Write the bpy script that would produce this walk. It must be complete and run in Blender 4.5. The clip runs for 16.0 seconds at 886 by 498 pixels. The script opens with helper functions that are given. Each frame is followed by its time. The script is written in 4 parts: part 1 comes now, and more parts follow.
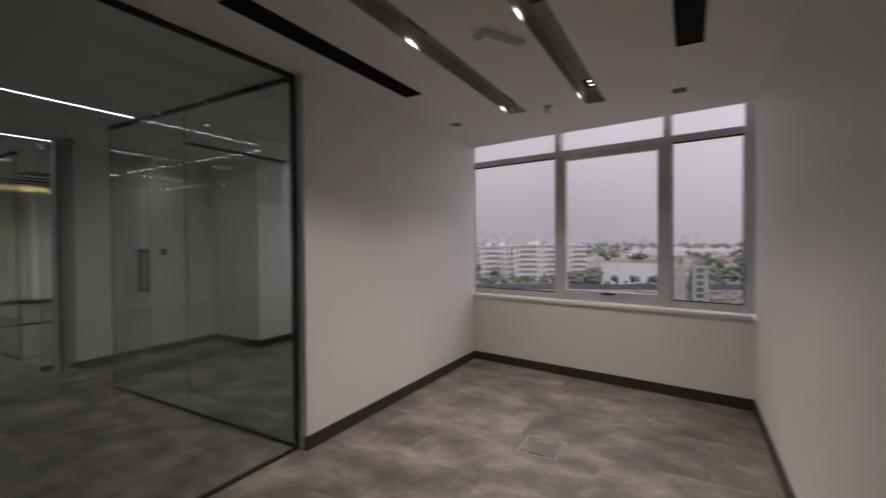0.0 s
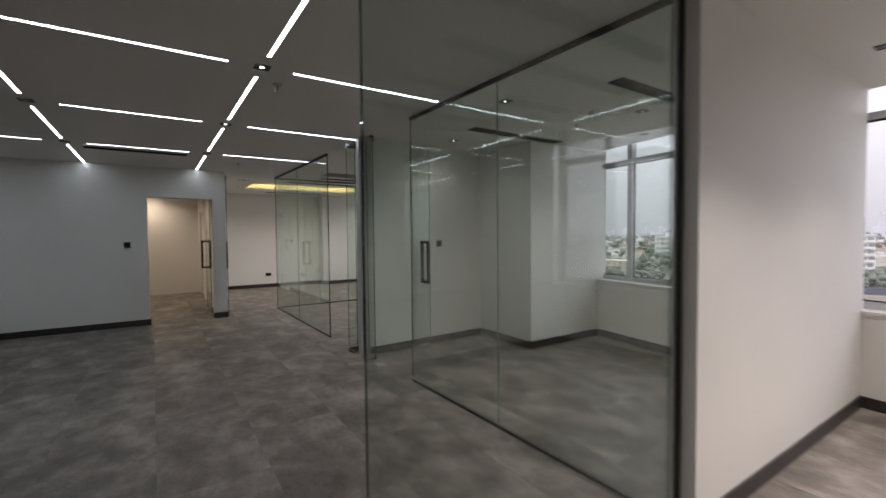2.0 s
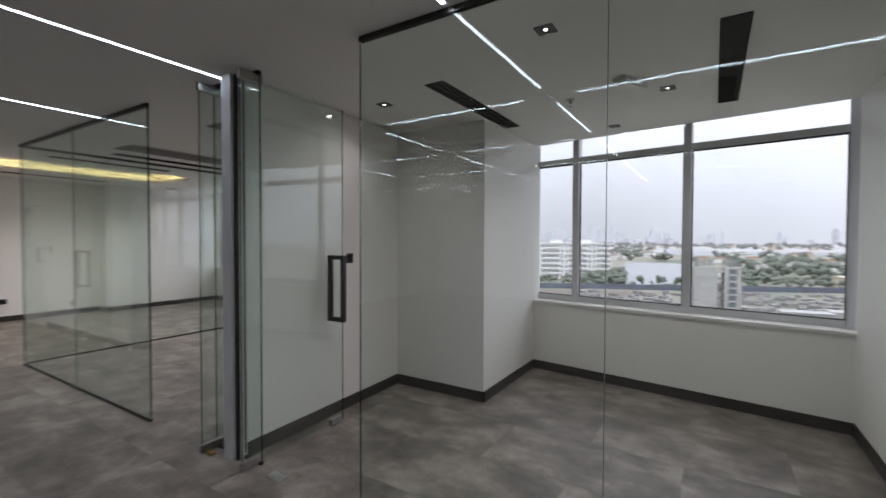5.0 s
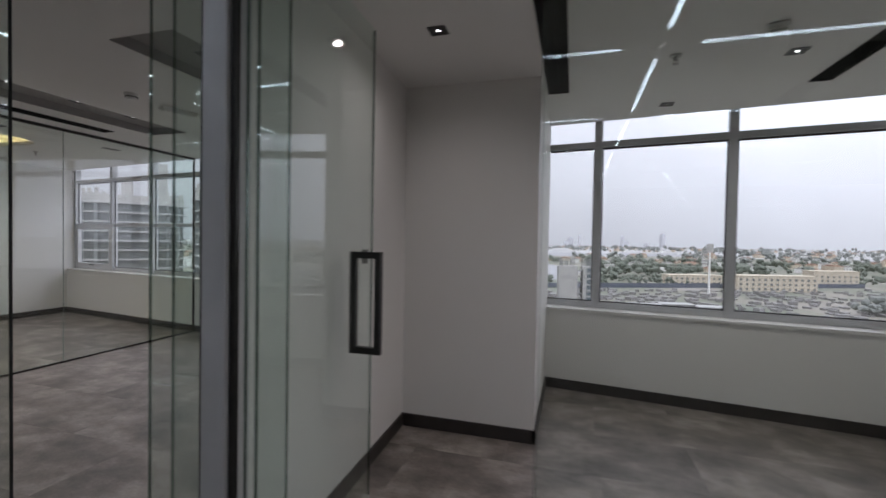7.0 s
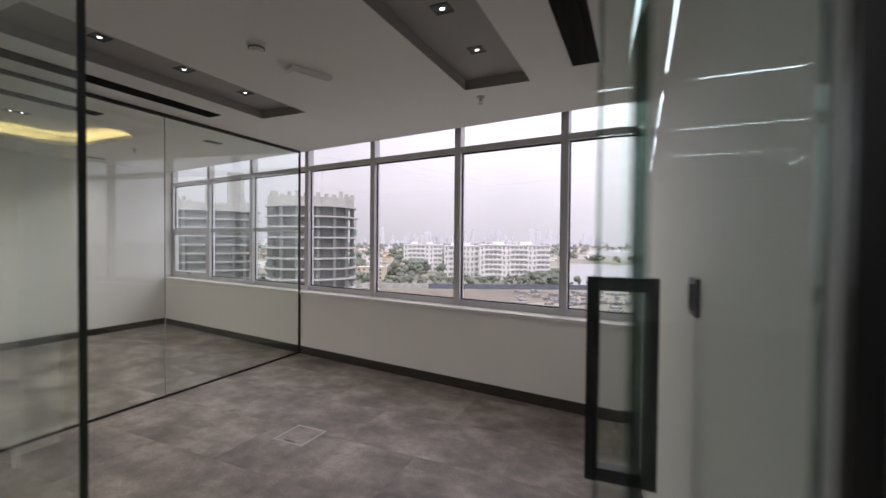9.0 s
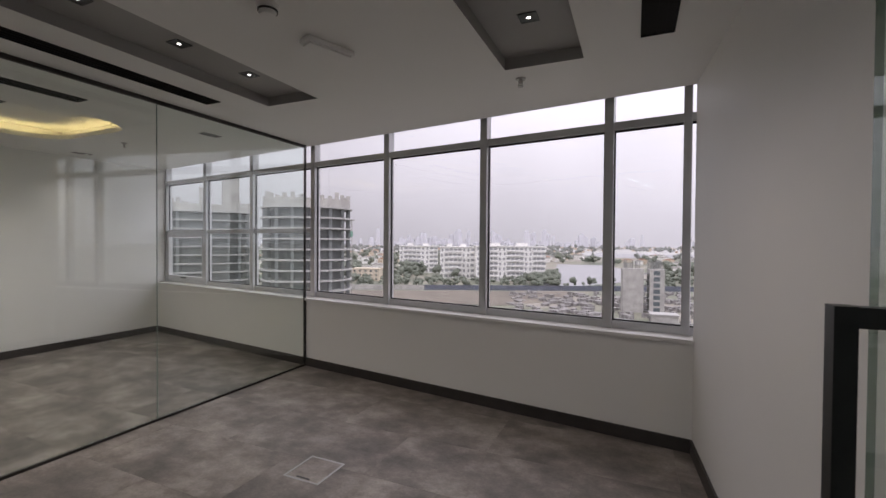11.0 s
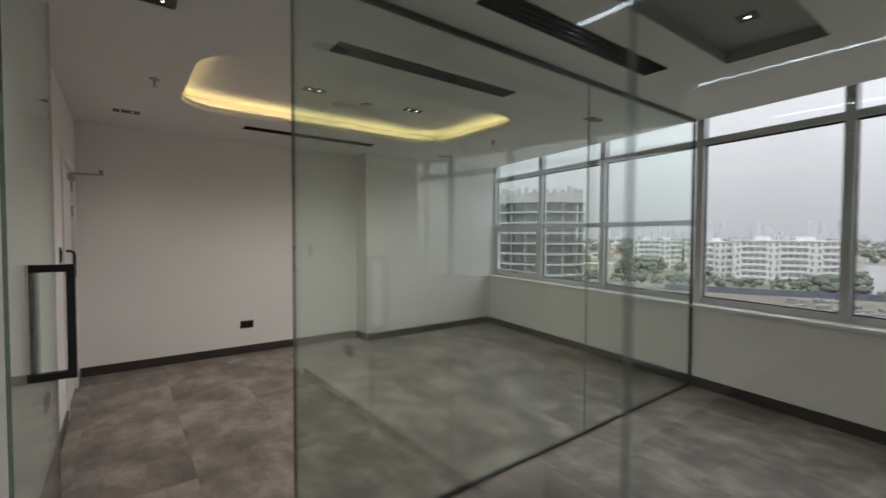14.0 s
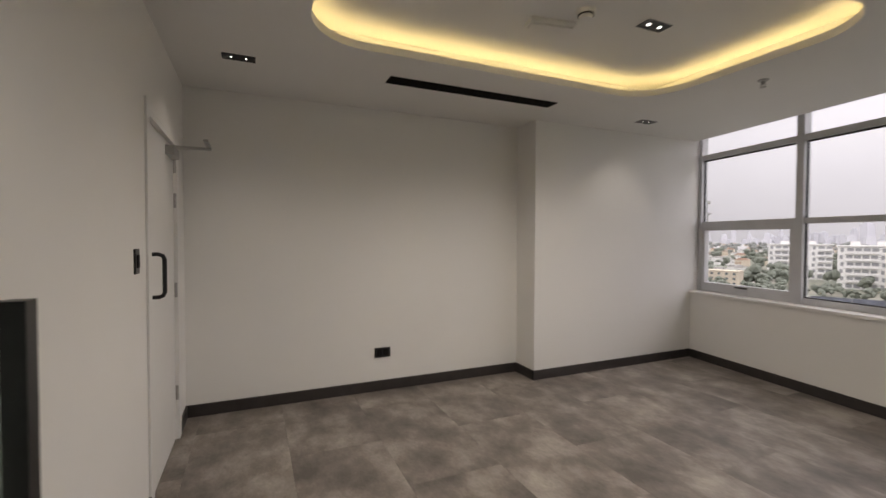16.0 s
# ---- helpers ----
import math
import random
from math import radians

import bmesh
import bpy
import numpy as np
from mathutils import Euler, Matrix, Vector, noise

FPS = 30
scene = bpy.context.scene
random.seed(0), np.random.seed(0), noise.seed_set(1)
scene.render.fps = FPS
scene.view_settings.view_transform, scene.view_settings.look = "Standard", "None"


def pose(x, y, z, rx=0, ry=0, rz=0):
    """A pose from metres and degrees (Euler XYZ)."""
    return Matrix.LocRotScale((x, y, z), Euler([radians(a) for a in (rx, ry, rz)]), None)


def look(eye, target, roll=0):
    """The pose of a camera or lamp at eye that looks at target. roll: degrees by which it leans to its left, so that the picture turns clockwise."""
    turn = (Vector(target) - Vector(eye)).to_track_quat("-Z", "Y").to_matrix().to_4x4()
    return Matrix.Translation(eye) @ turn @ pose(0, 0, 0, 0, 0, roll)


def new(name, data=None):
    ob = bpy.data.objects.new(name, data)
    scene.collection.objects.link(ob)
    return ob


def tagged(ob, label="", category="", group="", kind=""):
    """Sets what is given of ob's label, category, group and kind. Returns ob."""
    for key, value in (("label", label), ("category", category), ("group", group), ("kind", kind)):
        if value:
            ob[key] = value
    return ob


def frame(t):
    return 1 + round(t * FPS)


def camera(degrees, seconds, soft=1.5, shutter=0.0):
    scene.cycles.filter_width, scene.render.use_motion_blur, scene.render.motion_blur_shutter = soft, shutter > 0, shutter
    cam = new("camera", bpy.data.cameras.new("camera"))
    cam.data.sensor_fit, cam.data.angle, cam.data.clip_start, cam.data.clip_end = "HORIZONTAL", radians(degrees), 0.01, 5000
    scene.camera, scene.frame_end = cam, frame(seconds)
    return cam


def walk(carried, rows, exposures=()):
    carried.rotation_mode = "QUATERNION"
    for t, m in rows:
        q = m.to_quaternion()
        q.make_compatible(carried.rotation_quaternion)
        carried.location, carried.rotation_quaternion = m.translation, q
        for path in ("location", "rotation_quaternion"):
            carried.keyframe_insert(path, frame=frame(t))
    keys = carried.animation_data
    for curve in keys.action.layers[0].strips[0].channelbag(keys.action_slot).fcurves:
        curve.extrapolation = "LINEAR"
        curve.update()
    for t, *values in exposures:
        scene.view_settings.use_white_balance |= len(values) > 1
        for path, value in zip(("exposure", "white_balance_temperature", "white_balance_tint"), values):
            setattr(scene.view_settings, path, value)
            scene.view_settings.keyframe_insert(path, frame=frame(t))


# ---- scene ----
cam = camera(91.5, 16.0, shutter=0.5)
PATH = [
    (0, (2.284, 0.319, 1.431), (1.295, 2.057, 1.398), -0.4),
    (0.5, (2.12, 0.259, 1.439), (0.816, 1.775, 1.398), -0.3),
    (1, (1.824, 0.198, 1.459), (0.358, 1.557, 1.41), -0.3),
    (1.5, (1.439, 0.254, 1.462), (-0.14, 1.48, 1.401), -0.3),
    (2, (1.006, 0.314, 1.45), (-0.654, 1.427, 1.38), -0.5),
    (2.5, (0.539, 0.396, 1.468), (-1.163, 1.443, 1.393), -0.5),
    (3, (0.082, 0.484, 1.49), (-1.64, 1.498, 1.416), -0.5),
    (3.5, (-0.293, 0.578, 1.522), (-1.999, 1.618, 1.447), -0.5),
    (4, (-0.573, 0.668, 1.523), (-2.193, 1.838, 1.448), -0.4),
    (4.5, (-0.804, 0.64, 1.509), (-2.156, 2.113, 1.452), 0.0),
    (6.8, (-2.398, 1.042, 1.444), (-2.97, 2.958, 1.407), 0.8),
    (7, (-2.597, 1.105, 1.433), (-3.17, 3.021, 1.392), 1.0),
    (7.5, (-3.04, 1.276, 1.472), (-3.675, 3.172, 1.418), 0.7),
    (8, (-3.438, 1.51, 1.471), (-4.149, 3.379, 1.424), 0.7),
    (8.5, (-3.789, 1.709, 1.49), (-4.578, 3.546, 1.439), 0.5),
    (9, (-4.051, 1.937, 1.455), (-4.877, 3.757, 1.418), 0.5),
    (9.2, (-4.131, 2.032, 1.449), (-4.974, 3.845, 1.414), 0.8),
    (11.3, (-4.503, 2.224, 1.473), (-5.309, 4.054, 1.442), 0.4),
    (11.5, (-4.529, 2.19, 1.483), (-5.382, 3.999, 1.452), 0.5),
    (12, (-4.698, 2.033, 1.496), (-5.671, 3.78, 1.462), 0.7),
    (12.5, (-4.944, 1.912, 1.48), (-6.051, 3.577, 1.44), 0.6),
    (13, (-5.283, 1.874, 1.49), (-6.623, 3.358, 1.434), 0.5),
    (13.5, (-5.674, 1.781, 1.466), (-7.177, 3.099, 1.411), 0.5),
    (14, (-6.088, 1.745, 1.461), (-7.691, 2.94, 1.397), 0.2),
    (14.5, (-6.529, 1.773, 1.453), (-8.218, 2.842, 1.385), 0.1),
    (15, (-6.988, 1.797, 1.446), (-8.744, 2.754, 1.383), 0.1),
    (15.5, (-7.441, 1.852, 1.437), (-9.242, 2.721, 1.375), 0.1),
    (16, (-7.897, 1.879, 1.416), (-9.727, 2.683, 1.366), 0.2),
]
walk(cam, [(t, look(eye, target, roll)) for t, eye, target, roll in PATH],
     [(0, -1.0, 6550, 19), (1, -0.9, 6600, 19), (1.5, -0.62, 6550, 18), (2, -0.08, 6500, 16), (3, 0.4, 6400, 14), (4, 0.29, 6300, 15), (4.5, 0.18, 6200, 16), (7, -0.26, 6150, 19), (8, -0.15, 6250, 19),
      (8.5, 0.0, 6350, 20), (9, 0.0, 6500, 19), (11.5, -0.36, 6500, 18), (12.5, -0.38, 6500, 15), (14, -0.24, 6520, 14), (15, -0.15, 6600, 13), (16, -0.13, 6800, 14)])

# ---- world, sun, exposure ----
world = bpy.data.worlds.new("overcast")
scene.world = world
world.use_nodes = True
wn, wl = world.node_tree.nodes, world.node_tree.links
sky = wn.new("ShaderNodeTexSky")
sky.sky_type = 'NISHITA'
sky.sun_disc = False
sky.sun_elevation = radians(48)
sky.sun_rotation = radians(200)
sky.dust_density = 6.0
hs = wn.new("ShaderNodeHueSaturation")
hs.inputs["Saturation"].default_value = 0.12
wl.new(sky.outputs[0], hs.inputs["Color"])
# cloud cover: three times as bright at the zenith as at the horizon
tc = wn.new("ShaderNodeTexCoord")
sep = wn.new("ShaderNodeSeparateXYZ")
wl.new(tc.outputs["Generated"], sep.inputs[0])
up = wn.new("ShaderNodeMapRange")
up.inputs[1].default_value, up.inputs[2].default_value = 0.0, 1.0
up.inputs[3].default_value, up.inputs[4].default_value = 1.0, 3.2
wl.new(sep.outputs[2], up.inputs[0])
soft = wn.new("ShaderNodeTexNoise")
soft.inputs["Scale"].default_value, soft.inputs["Detail"].default_value = 2.2, 4
wl.new(tc.outputs["Generated"], soft.inputs["Vector"])
sr = wn.new("ShaderNodeMapRange")
sr.inputs[1].default_value, sr.inputs[2].default_value, sr.inputs[3].default_value, sr.inputs[4].default_value = 0.3, 0.7, 0.9, 1.1
wl.new(soft.outputs[0], sr.inputs[0])
mm = wn.new("ShaderNodeMath")
mm.operation = 'MULTIPLY'
wl.new(up.outputs[0], mm.inputs[0]), wl.new(sr.outputs[0], mm.inputs[1])
grey = wn.new("ShaderNodeVectorMath")
grey.operation = 'SCALE'
grey.inputs[0].default_value = (7.3, 7.0, 7.6)
east = wn.new("ShaderNodeMath")
east.operation = 'MULTIPLY_ADD'
east.inputs[1].default_value, east.inputs[2].default_value = 0.42, 1.0
wl.new(sep.outputs[0], east.inputs[0])
me = wn.new("ShaderNodeMath")
me.operation = 'MULTIPLY'
wl.new(mm.outputs[0], me.inputs[0]), wl.new(east.outputs[0], me.inputs[1])
wl.new(me.outputs[0], grey.inputs[3])
cloud = wn.new("ShaderNodeMix")
cloud.data_type = 'RGBA'
cloud.inputs[0].default_value = 0.9
wl.new(grey.outputs[0], cloud.inputs[7])
wl.new(hs.outputs[0], cloud.inputs[6])
wl.new(cloud.outputs[2], wn["Background"].inputs[0])
wn["Background"].inputs[1].default_value = 0.138
sun = new("sun", bpy.data.lights.new("sun", 'SUN'))
sun.data.energy, sun.data.angle, sun.data.color = 0.7, radians(20), (1, 0.97, 0.93)
sun.matrix_world = look((0, 0, 60), (14, 34, 0))
scene.view_settings.exposure = 0.0

# ---- materials ----


def mat(name, color, rough=0.6, metal=0.0, scale=8.0, vary=0.06, bump=0.02, bscale=120.0, emit=0.0, spec=0.5, per_object=0.0):
    m = bpy.data.materials.new(name)
    m.use_nodes = True
    n, l = m.node_tree.nodes, m.node_tree.links
    b = n["Principled BSDF"]
    b.inputs["Roughness"].default_value = rough
    b.inputs["Metallic"].default_value = metal
    b.inputs["Specular IOR Level"].default_value = spec
    tc = n.new("ShaderNodeTexCoord")
    nz = n.new("ShaderNodeTexNoise")
    nz.inputs["Scale"].default_value = scale
    nz.inputs["Detail"].default_value = 5
    l.new(tc.outputs["Object"], nz.inputs["Vector"])
    mr = n.new("ShaderNodeMapRange")
    mr.inputs[1].default_value, mr.inputs[2].default_value = 0.3, 0.7
    mr.inputs[3].default_value, mr.inputs[4].default_value = 1 - vary, 1 + vary
    l.new(nz.outputs[0], mr.inputs[0])
    val = mr.outputs[0]
    if per_object:
        oi = n.new("ShaderNodeObjectInfo")
        m2 = n.new("ShaderNodeMapRange")
        m2.inputs[3].default_value, m2.inputs[4].default_value = 1 - per_object, 1 + per_object
        l.new(oi.outputs["Random"], m2.inputs[0])
        mu = n.new("ShaderNodeMath")
        mu.operation = 'MULTIPLY'
        l.new(val, mu.inputs[0]), l.new(m2.outputs[0], mu.inputs[1])
        val = mu.outputs[0]
    vm = n.new("ShaderNodeVectorMath")
    vm.operation = 'SCALE'
    vm.inputs[0].default_value = color[:3]
    l.new(val, vm.inputs[3])
    l.new(vm.outputs[0], b.inputs["Base Color"])
    if bump:
        n2 = n.new("ShaderNodeTexNoise")
        n2.inputs["Scale"].default_value = bscale
        n2.inputs["Detail"].default_value = 3
        l.new(tc.outputs["Object"], n2.inputs["Vector"])
        bp = n.new("ShaderNodeBump")
        bp.inputs["Strength"].default_value = bump * 5
        bp.inputs["Distance"].default_value = 0.002
        l.new(n2.outputs[0], bp.inputs["Height"])
        l.new(bp.outputs[0], b.inputs["Normal"])
    if emit:
        b.inputs["Emission Color"].default_value = (*color[:3], 1)
        b.inputs["Emission Strength"].default_value = emit
    return m


def glass_mat(name, tint, base=0.042):
    m = bpy.data.materials.new(name)
    m.use_nodes = True
    n, l = m.node_tree.nodes, m.node_tree.links
    n.remove(n["Principled BSDF"])
    tr = n.new("ShaderNodeBsdfTransparent")
    tr.inputs[0].default_value = (*tint, 1)
    gl = n.new("ShaderNodeBsdfGlossy")
    gl.inputs["Roughness"].default_value = 0.0
    gl.inputs["Color"].default_value = (0.95, 1, 0.98, 1)
    lw = n.new("ShaderNodeLayerWeight")
    lw.inputs[0].default_value = 0.5
    pw = n.new("ShaderNodeMath")
    pw.operation, pw.inputs[1].default_value = 'POWER', 5.0
    fr = n.new("ShaderNodeMath")
    fr.operation = 'MULTIPLY_ADD'
    fr.inputs[1].default_value, fr.inputs[2].default_value = 1 - base, base
    l.new(lw.outputs["Facing"], pw.inputs[0]), l.new(pw.outputs[0], fr.inputs[0])
    mx = n.new("ShaderNodeMixShader")
    l.new(fr.outputs[0], mx.inputs[0]), l.new(tr.outputs[0], mx.inputs[1]), l.new(gl.outputs[0], mx.inputs[2])
    l.new(mx.outputs[0], n["Material Output"].inputs[0])
    return m


def glow(name, color, strength):
    m = bpy.data.materials.new(name)
    m.use_nodes = True
    n, l = m.node_tree.nodes, m.node_tree.links
    n.remove(n["Principled BSDF"])
    e = n.new("ShaderNodeEmission")
    e.inputs[0].default_value, e.inputs[1].default_value = (*color, 1), strength
    l.new(e.outputs[0], n["Material Output"].inputs[0])
    return m


def floor_mat():
    """Mottled grey-brown vinyl tiles: clouds across the tiles, a tone of its own on each, and a fine grain."""
    m = bpy.data.materials.new("stone_vinyl")
    m.use_nodes = True
    n, l = m.node_tree.nodes, m.node_tree.links
    b = n["Principled BSDF"]
    geo = n.new("ShaderNodeNewGeometry")
    oi = n.new("ShaderNodeObjectInfo")
    sh = n.new("ShaderNodeVectorMath")
    sh.operation = 'MULTIPLY_ADD'
    sh.inputs[1].default_value = (1, 1.25, 1)
    cb = n.new("ShaderNodeCombineXYZ")
    ml = n.new("ShaderNodeMath")
    ml.operation = 'MULTIPLY'
    ml.inputs[1].default_value = 9.0
    l.new(oi.outputs["Random"], ml.inputs[0])
    l.new(ml.outputs[0], cb.inputs[2])
    l.new(geo.outputs["Position"], sh.inputs[0]), l.new(cb.outputs[0], sh.inputs[2])
    big = n.new("ShaderNodeTexNoise")
    big.inputs["Scale"].default_value, big.inputs["Detail"].default_value, big.inputs["Roughness"].default_value = 2.5, 8, 0.64
    l.new(sh.outputs[0], big.inputs["Vector"])
    ramp = n.new("ShaderNodeValToRGB")
    cr = ramp.color_ramp
    cr.elements[0].position, cr.elements[0].color = 0.35, (0.094, 0.080, 0.071, 1)
    cr.elements[1].position, cr.elements[1].color = 0.68, (0.35, 0.312, 0.279, 1)
    e = cr.elements.new(0.5)
    e.color = (0.185, 0.16, 0.142, 1)
    l.new(big.outputs[0], ramp.inputs[0])
    fine = n.new("ShaderNodeTexNoise")
    fine.inputs["Scale"].default_value, fine.inputs["Detail"].default_value = 60, 6
    l.new(geo.outputs["Position"], fine.inputs["Vector"])
    m1 = n.new("ShaderNodeMapRange")
    m1.inputs[3].default_value, m1.inputs[4].default_value = 0.68, 1.32
    l.new(fine.outputs[0], m1.inputs[0])
    m2 = n.new("ShaderNodeMapRange")
    m2.inputs[3].default_value, m2.inputs[4].default_value = 0.94, 1.06
    l.new(oi.outputs["Random"], m2.inputs[0])
    mu = n.new("ShaderNodeMath")
    mu.operation = 'MULTIPLY'
    l.new(m1.outputs[0], mu.inputs[0]), l.new(m2.outputs[0], mu.inputs[1])
    vm = n.new("ShaderNodeVectorMath")
    vm.operation = 'SCALE'
    l.new(ramp.outputs[0], vm.inputs[0]), l.new(mu.outputs[0], vm.inputs[3])
    l.new(vm.outputs[0], b.inputs["Base Color"])
    m3 = n.new("ShaderNodeMapRange")
    m3.inputs[3].default_value, m3.inputs[4].default_value = 0.38, 0.58
    l.new(big.outputs[0], m3.inputs[0])
    l.new(m3.outputs[0], b.inputs["Roughness"])
    bp = n.new("ShaderNodeBump")
    bp.inputs["Strength"].default_value, bp.inputs["Distance"].default_value = 0.15, 0.001
    l.new(fine.outputs[0], bp.inputs["Height"])
    l.new(bp.outputs[0], b.inputs["Normal"])
    return m


PAINT = mat("white_paint", (0.78, 0.765, 0.74), 0.55, scale=1.3, vary=0.015, bump=0.012, bscale=260)
CEIL = mat("ceiling_paint", (0.78, 0.77, 0.75), 0.8, scale=1.1, vary=0.015, bump=0.01, bscale=200)
RECESS = mat("grey_recess_paint", (0.34, 0.33, 0.32), 0.7, scale=2, vary=0.04)
FLOOR = floor_mat()
SKIRT = mat("dark_skirting", (0.035, 0.03, 0.028), 0.4, scale=9, vary=0.15)
ALU = mat("window_aluminium", (0.58, 0.58, 0.595), 0.4, 0.35, scale=5, vary=0.05)
STEEL = mat("brushed_steel", (0.42, 0.41, 0.40), 0.3, 1.0, scale=30, vary=0.08)
CHANNEL = mat("dark_channel", (0.05, 0.047, 0.044), 0.35, 0.7, scale=12, vary=0.1)
BLACK = mat("black_powder_coat", (0.012, 0.012, 0.012), 0.38, scale=40, vary=0.2)
VENT = mat("black_vent", (0.013, 0.012, 0.012), 0.8, scale=20, vary=0.1, spec=0.15)
GLASS = glass_mat("partition_glass", (0.945, 0.980, 0.963))
SCREEN = glass_mat("grey_screen_glass", (0.875, 0.905, 0.895))
PANE = glass_mat("window_glass", (0.97, 0.985, 0.98), 0.03)
JOINT = mat("clear_glass_joint", (0.30, 0.36, 0.33), 0.2, scale=5, vary=0.1)
POSTP = mat("grey_post_paint", (0.58, 0.57, 0.57), 0.45, scale=6, vary=0.05)
EDGE = glass_mat("green_glass_edge", (0.55, 0.62, 0.585), 0.06)
DARKEDGE = mat("black_gasket_edge", (0.03, 0.034, 0.033), 0.3, scale=5, vary=0.1)
LED = glow("led_white", (0.80, 0.93, 1.0), 14.5)
LEDW = glow("led_warm", (1.0, 0.77, 0.33), 7.0)
SPOT = glow("spot_lens", (1.0, 0.97, 0.92), 6.0)
DOORP = mat("door_paint", (0.76, 0.75, 0.73), 0.4, scale=2, vary=0.02)
PLASTIC = mat("white_plastic", (0.75, 0.74, 0.72), 0.45, scale=10, vary=0.02)
BRASS = mat("brass", (0.6, 0.42, 0.16), 0.3, 1.0, scale=20)

# ---- helpers for building ----


def box(bm, x0, x1, y0, y1, z0, z1, m=None):
    vs = [bm.verts.new(v) for v in ((x0, y0, z0), (x1, y0, z0), (x1, y1, z0), (x0, y1, z0), (x0, y0, z1), (x1, y0, z1), (x1, y1, z1), (x0, y1, z1))]
    if m is not None:
        for v in vs:
            v.co = m @ v.co
    for f in ((3, 2, 1, 0), (4, 5, 6, 7), (0, 1, 5, 4), (1, 2, 6, 5), (2, 3, 7, 6), (3, 0, 4, 7)):
        bm.faces.new([vs[i] for i in f])
    return bm


def boxes(*lot, m=None):
    bm = bmesh.new()
    for b in lot:
        box(bm, *b, m=m)
    return bm


def prism(pts, z0, z1):
    """A block over a plan outline (counter-clockwise points)."""
    bm = bmesh.new()
    lo = [bm.verts.new((x, y, z0)) for x, y in pts]
    hi = [bm.verts.new((x, y, z1)) for x, y in pts]
    bm.faces.new(lo[::-1]), bm.faces.new(hi)
    for i in range(len(pts)):
        j = (i + 1) % len(pts)
        bm.faces.new((lo[i], lo[j], hi[j], hi[i]))
    return bm


def cyl(bm, x, y, z0, z1, r0, r1=None, seg=20, m=None):
    r1 = r0 if r1 is None else r1
    ring = [(math.cos(2 * math.pi * i / seg), math.sin(2 * math.pi * i / seg)) for i in range(seg)]
    lo = [bm.verts.new((x + r0 * c, y + r0 * s, z0)) for c, s in ring]
    hi = [bm.verts.new((x + r1 * c, y + r1 * s, z1)) for c, s in ring]
    if m is not None:
        for v in lo + hi:
            v.co = m @ v.co
    bm.faces.new(lo[::-1]), bm.faces.new(hi)
    for i in range(seg):
        j = (i + 1) % seg
        bm.faces.new((lo[i], lo[j], hi[j], hi[i]))
    return bm


def mesh(name, bm, material, bevel=0.0):
    if bevel:
        bmesh.ops.bevel(bm, geom=list(bm.edges), offset=bevel, segments=2, affect='EDGES', profile=0.7)
    bmesh.ops.recalc_face_normals(bm, faces=list(bm.faces))
    me = bpy.data.meshes.new(name)
    bm.to_mesh(me)
    bm.free()
    me.materials.append(material)
    return me


def part(name, bm, material, parent, label="", bevel=0.0):
    ob = new(name, mesh(name, bm, material, bevel))
    ob.parent = parent
    if label:
        ob["label"] = label
    return ob


def thing(name, bm, material, label, category, kind="", group="", bevel=0.0):
    return tagged(new(name, mesh(name, bm, material, bevel)), label, category, group, kind)


def root(name, at, label, category, group="", kind="", rz=0.0):
    ob = new(name)
    ob.empty_display_size = 0.1
    ob.matrix_basis = pose(*at, 0, 0, rz)
    return tagged(ob, label, category, group, kind)


# ---- plan ----
CEILING = 2.586
SLOPE = 0.140                      # the facade runs askew to the partitions
FACADE_TURN = -math.atan(SLOPE)
SILL, TRANSOM = 0.795, 2.385
FRONT = 2.42                      # glass fronts of the middle rooms
BC0, BC1 = -3.885, -3.755           # wall between the two middle rooms
BCF = -4.085                       # its far end, by the windows
BC1F = -3.83                      # its other face, at the column
CD = -8.01                         # glass between the middle and the end room
END = -11.775                       # end wall of the last room
WW = -7.53                        # white wall across the open office
BACK = 1.385                       # corridor-side wall of the last room
COLX, COLY = -2.83, 4.20           # boxed columns: face towards the room
ECX, ECY = -11.455, 4.44


def fy(x):
    return 5.10 - SLOPE * x


FM = Matrix.Translation((0, fy(0), 0)) @ Matrix.Rotation(FACADE_TURN, 4, 'Z')   # local x along the facade, y outwards


def fs(x):
    """Length along the facade at plan x."""
    return x / math.cos(FACADE_TURN)


# ---- structure ----
X0, X1, Y0 = -16.0, 2.77, -6.0
FOUT = 0.34
floor = thing("floor", prism([(X0, Y0), (X1 + 4, Y0), (X1 + 4, fy(X1 + 4) + .3), (X0, fy(X0) + .3)], -0.35, -0.006), SKIRT, "concrete slab under grey stone-look vinyl tiles", "floor", "structure")
thing("wall_south", boxes((X0, X1 + 4, Y0 - .15, Y0, 0, 2.9)), PAINT, "plain white painted wall closing the open office", "wall", "structure")
thing("wall_far_east", boxes((X1 + 4, X1 + 4.15, Y0, 4.6, 0, 2.9)), PAINT, "plain white painted wall closing the open office", "wall", "structure")
thing("wall_room_east", prism([(X1, 0.2), (X1 + .15, 0.2), (X1 + .15, fy(X1)), (X1, fy(X1))], 0, CEILING + .02), PAINT, "white painted side wall of the first room", "wall", "structure")
thing("wall_first_partition", prism([(-0.12, FRONT), (0, FRONT), (0, fy(0) + .02), (-0.12, fy(-.12) + .02)], 0, CEILING + .02), PAINT, "white painted partition wall with dark skirting", "wall", "structure")
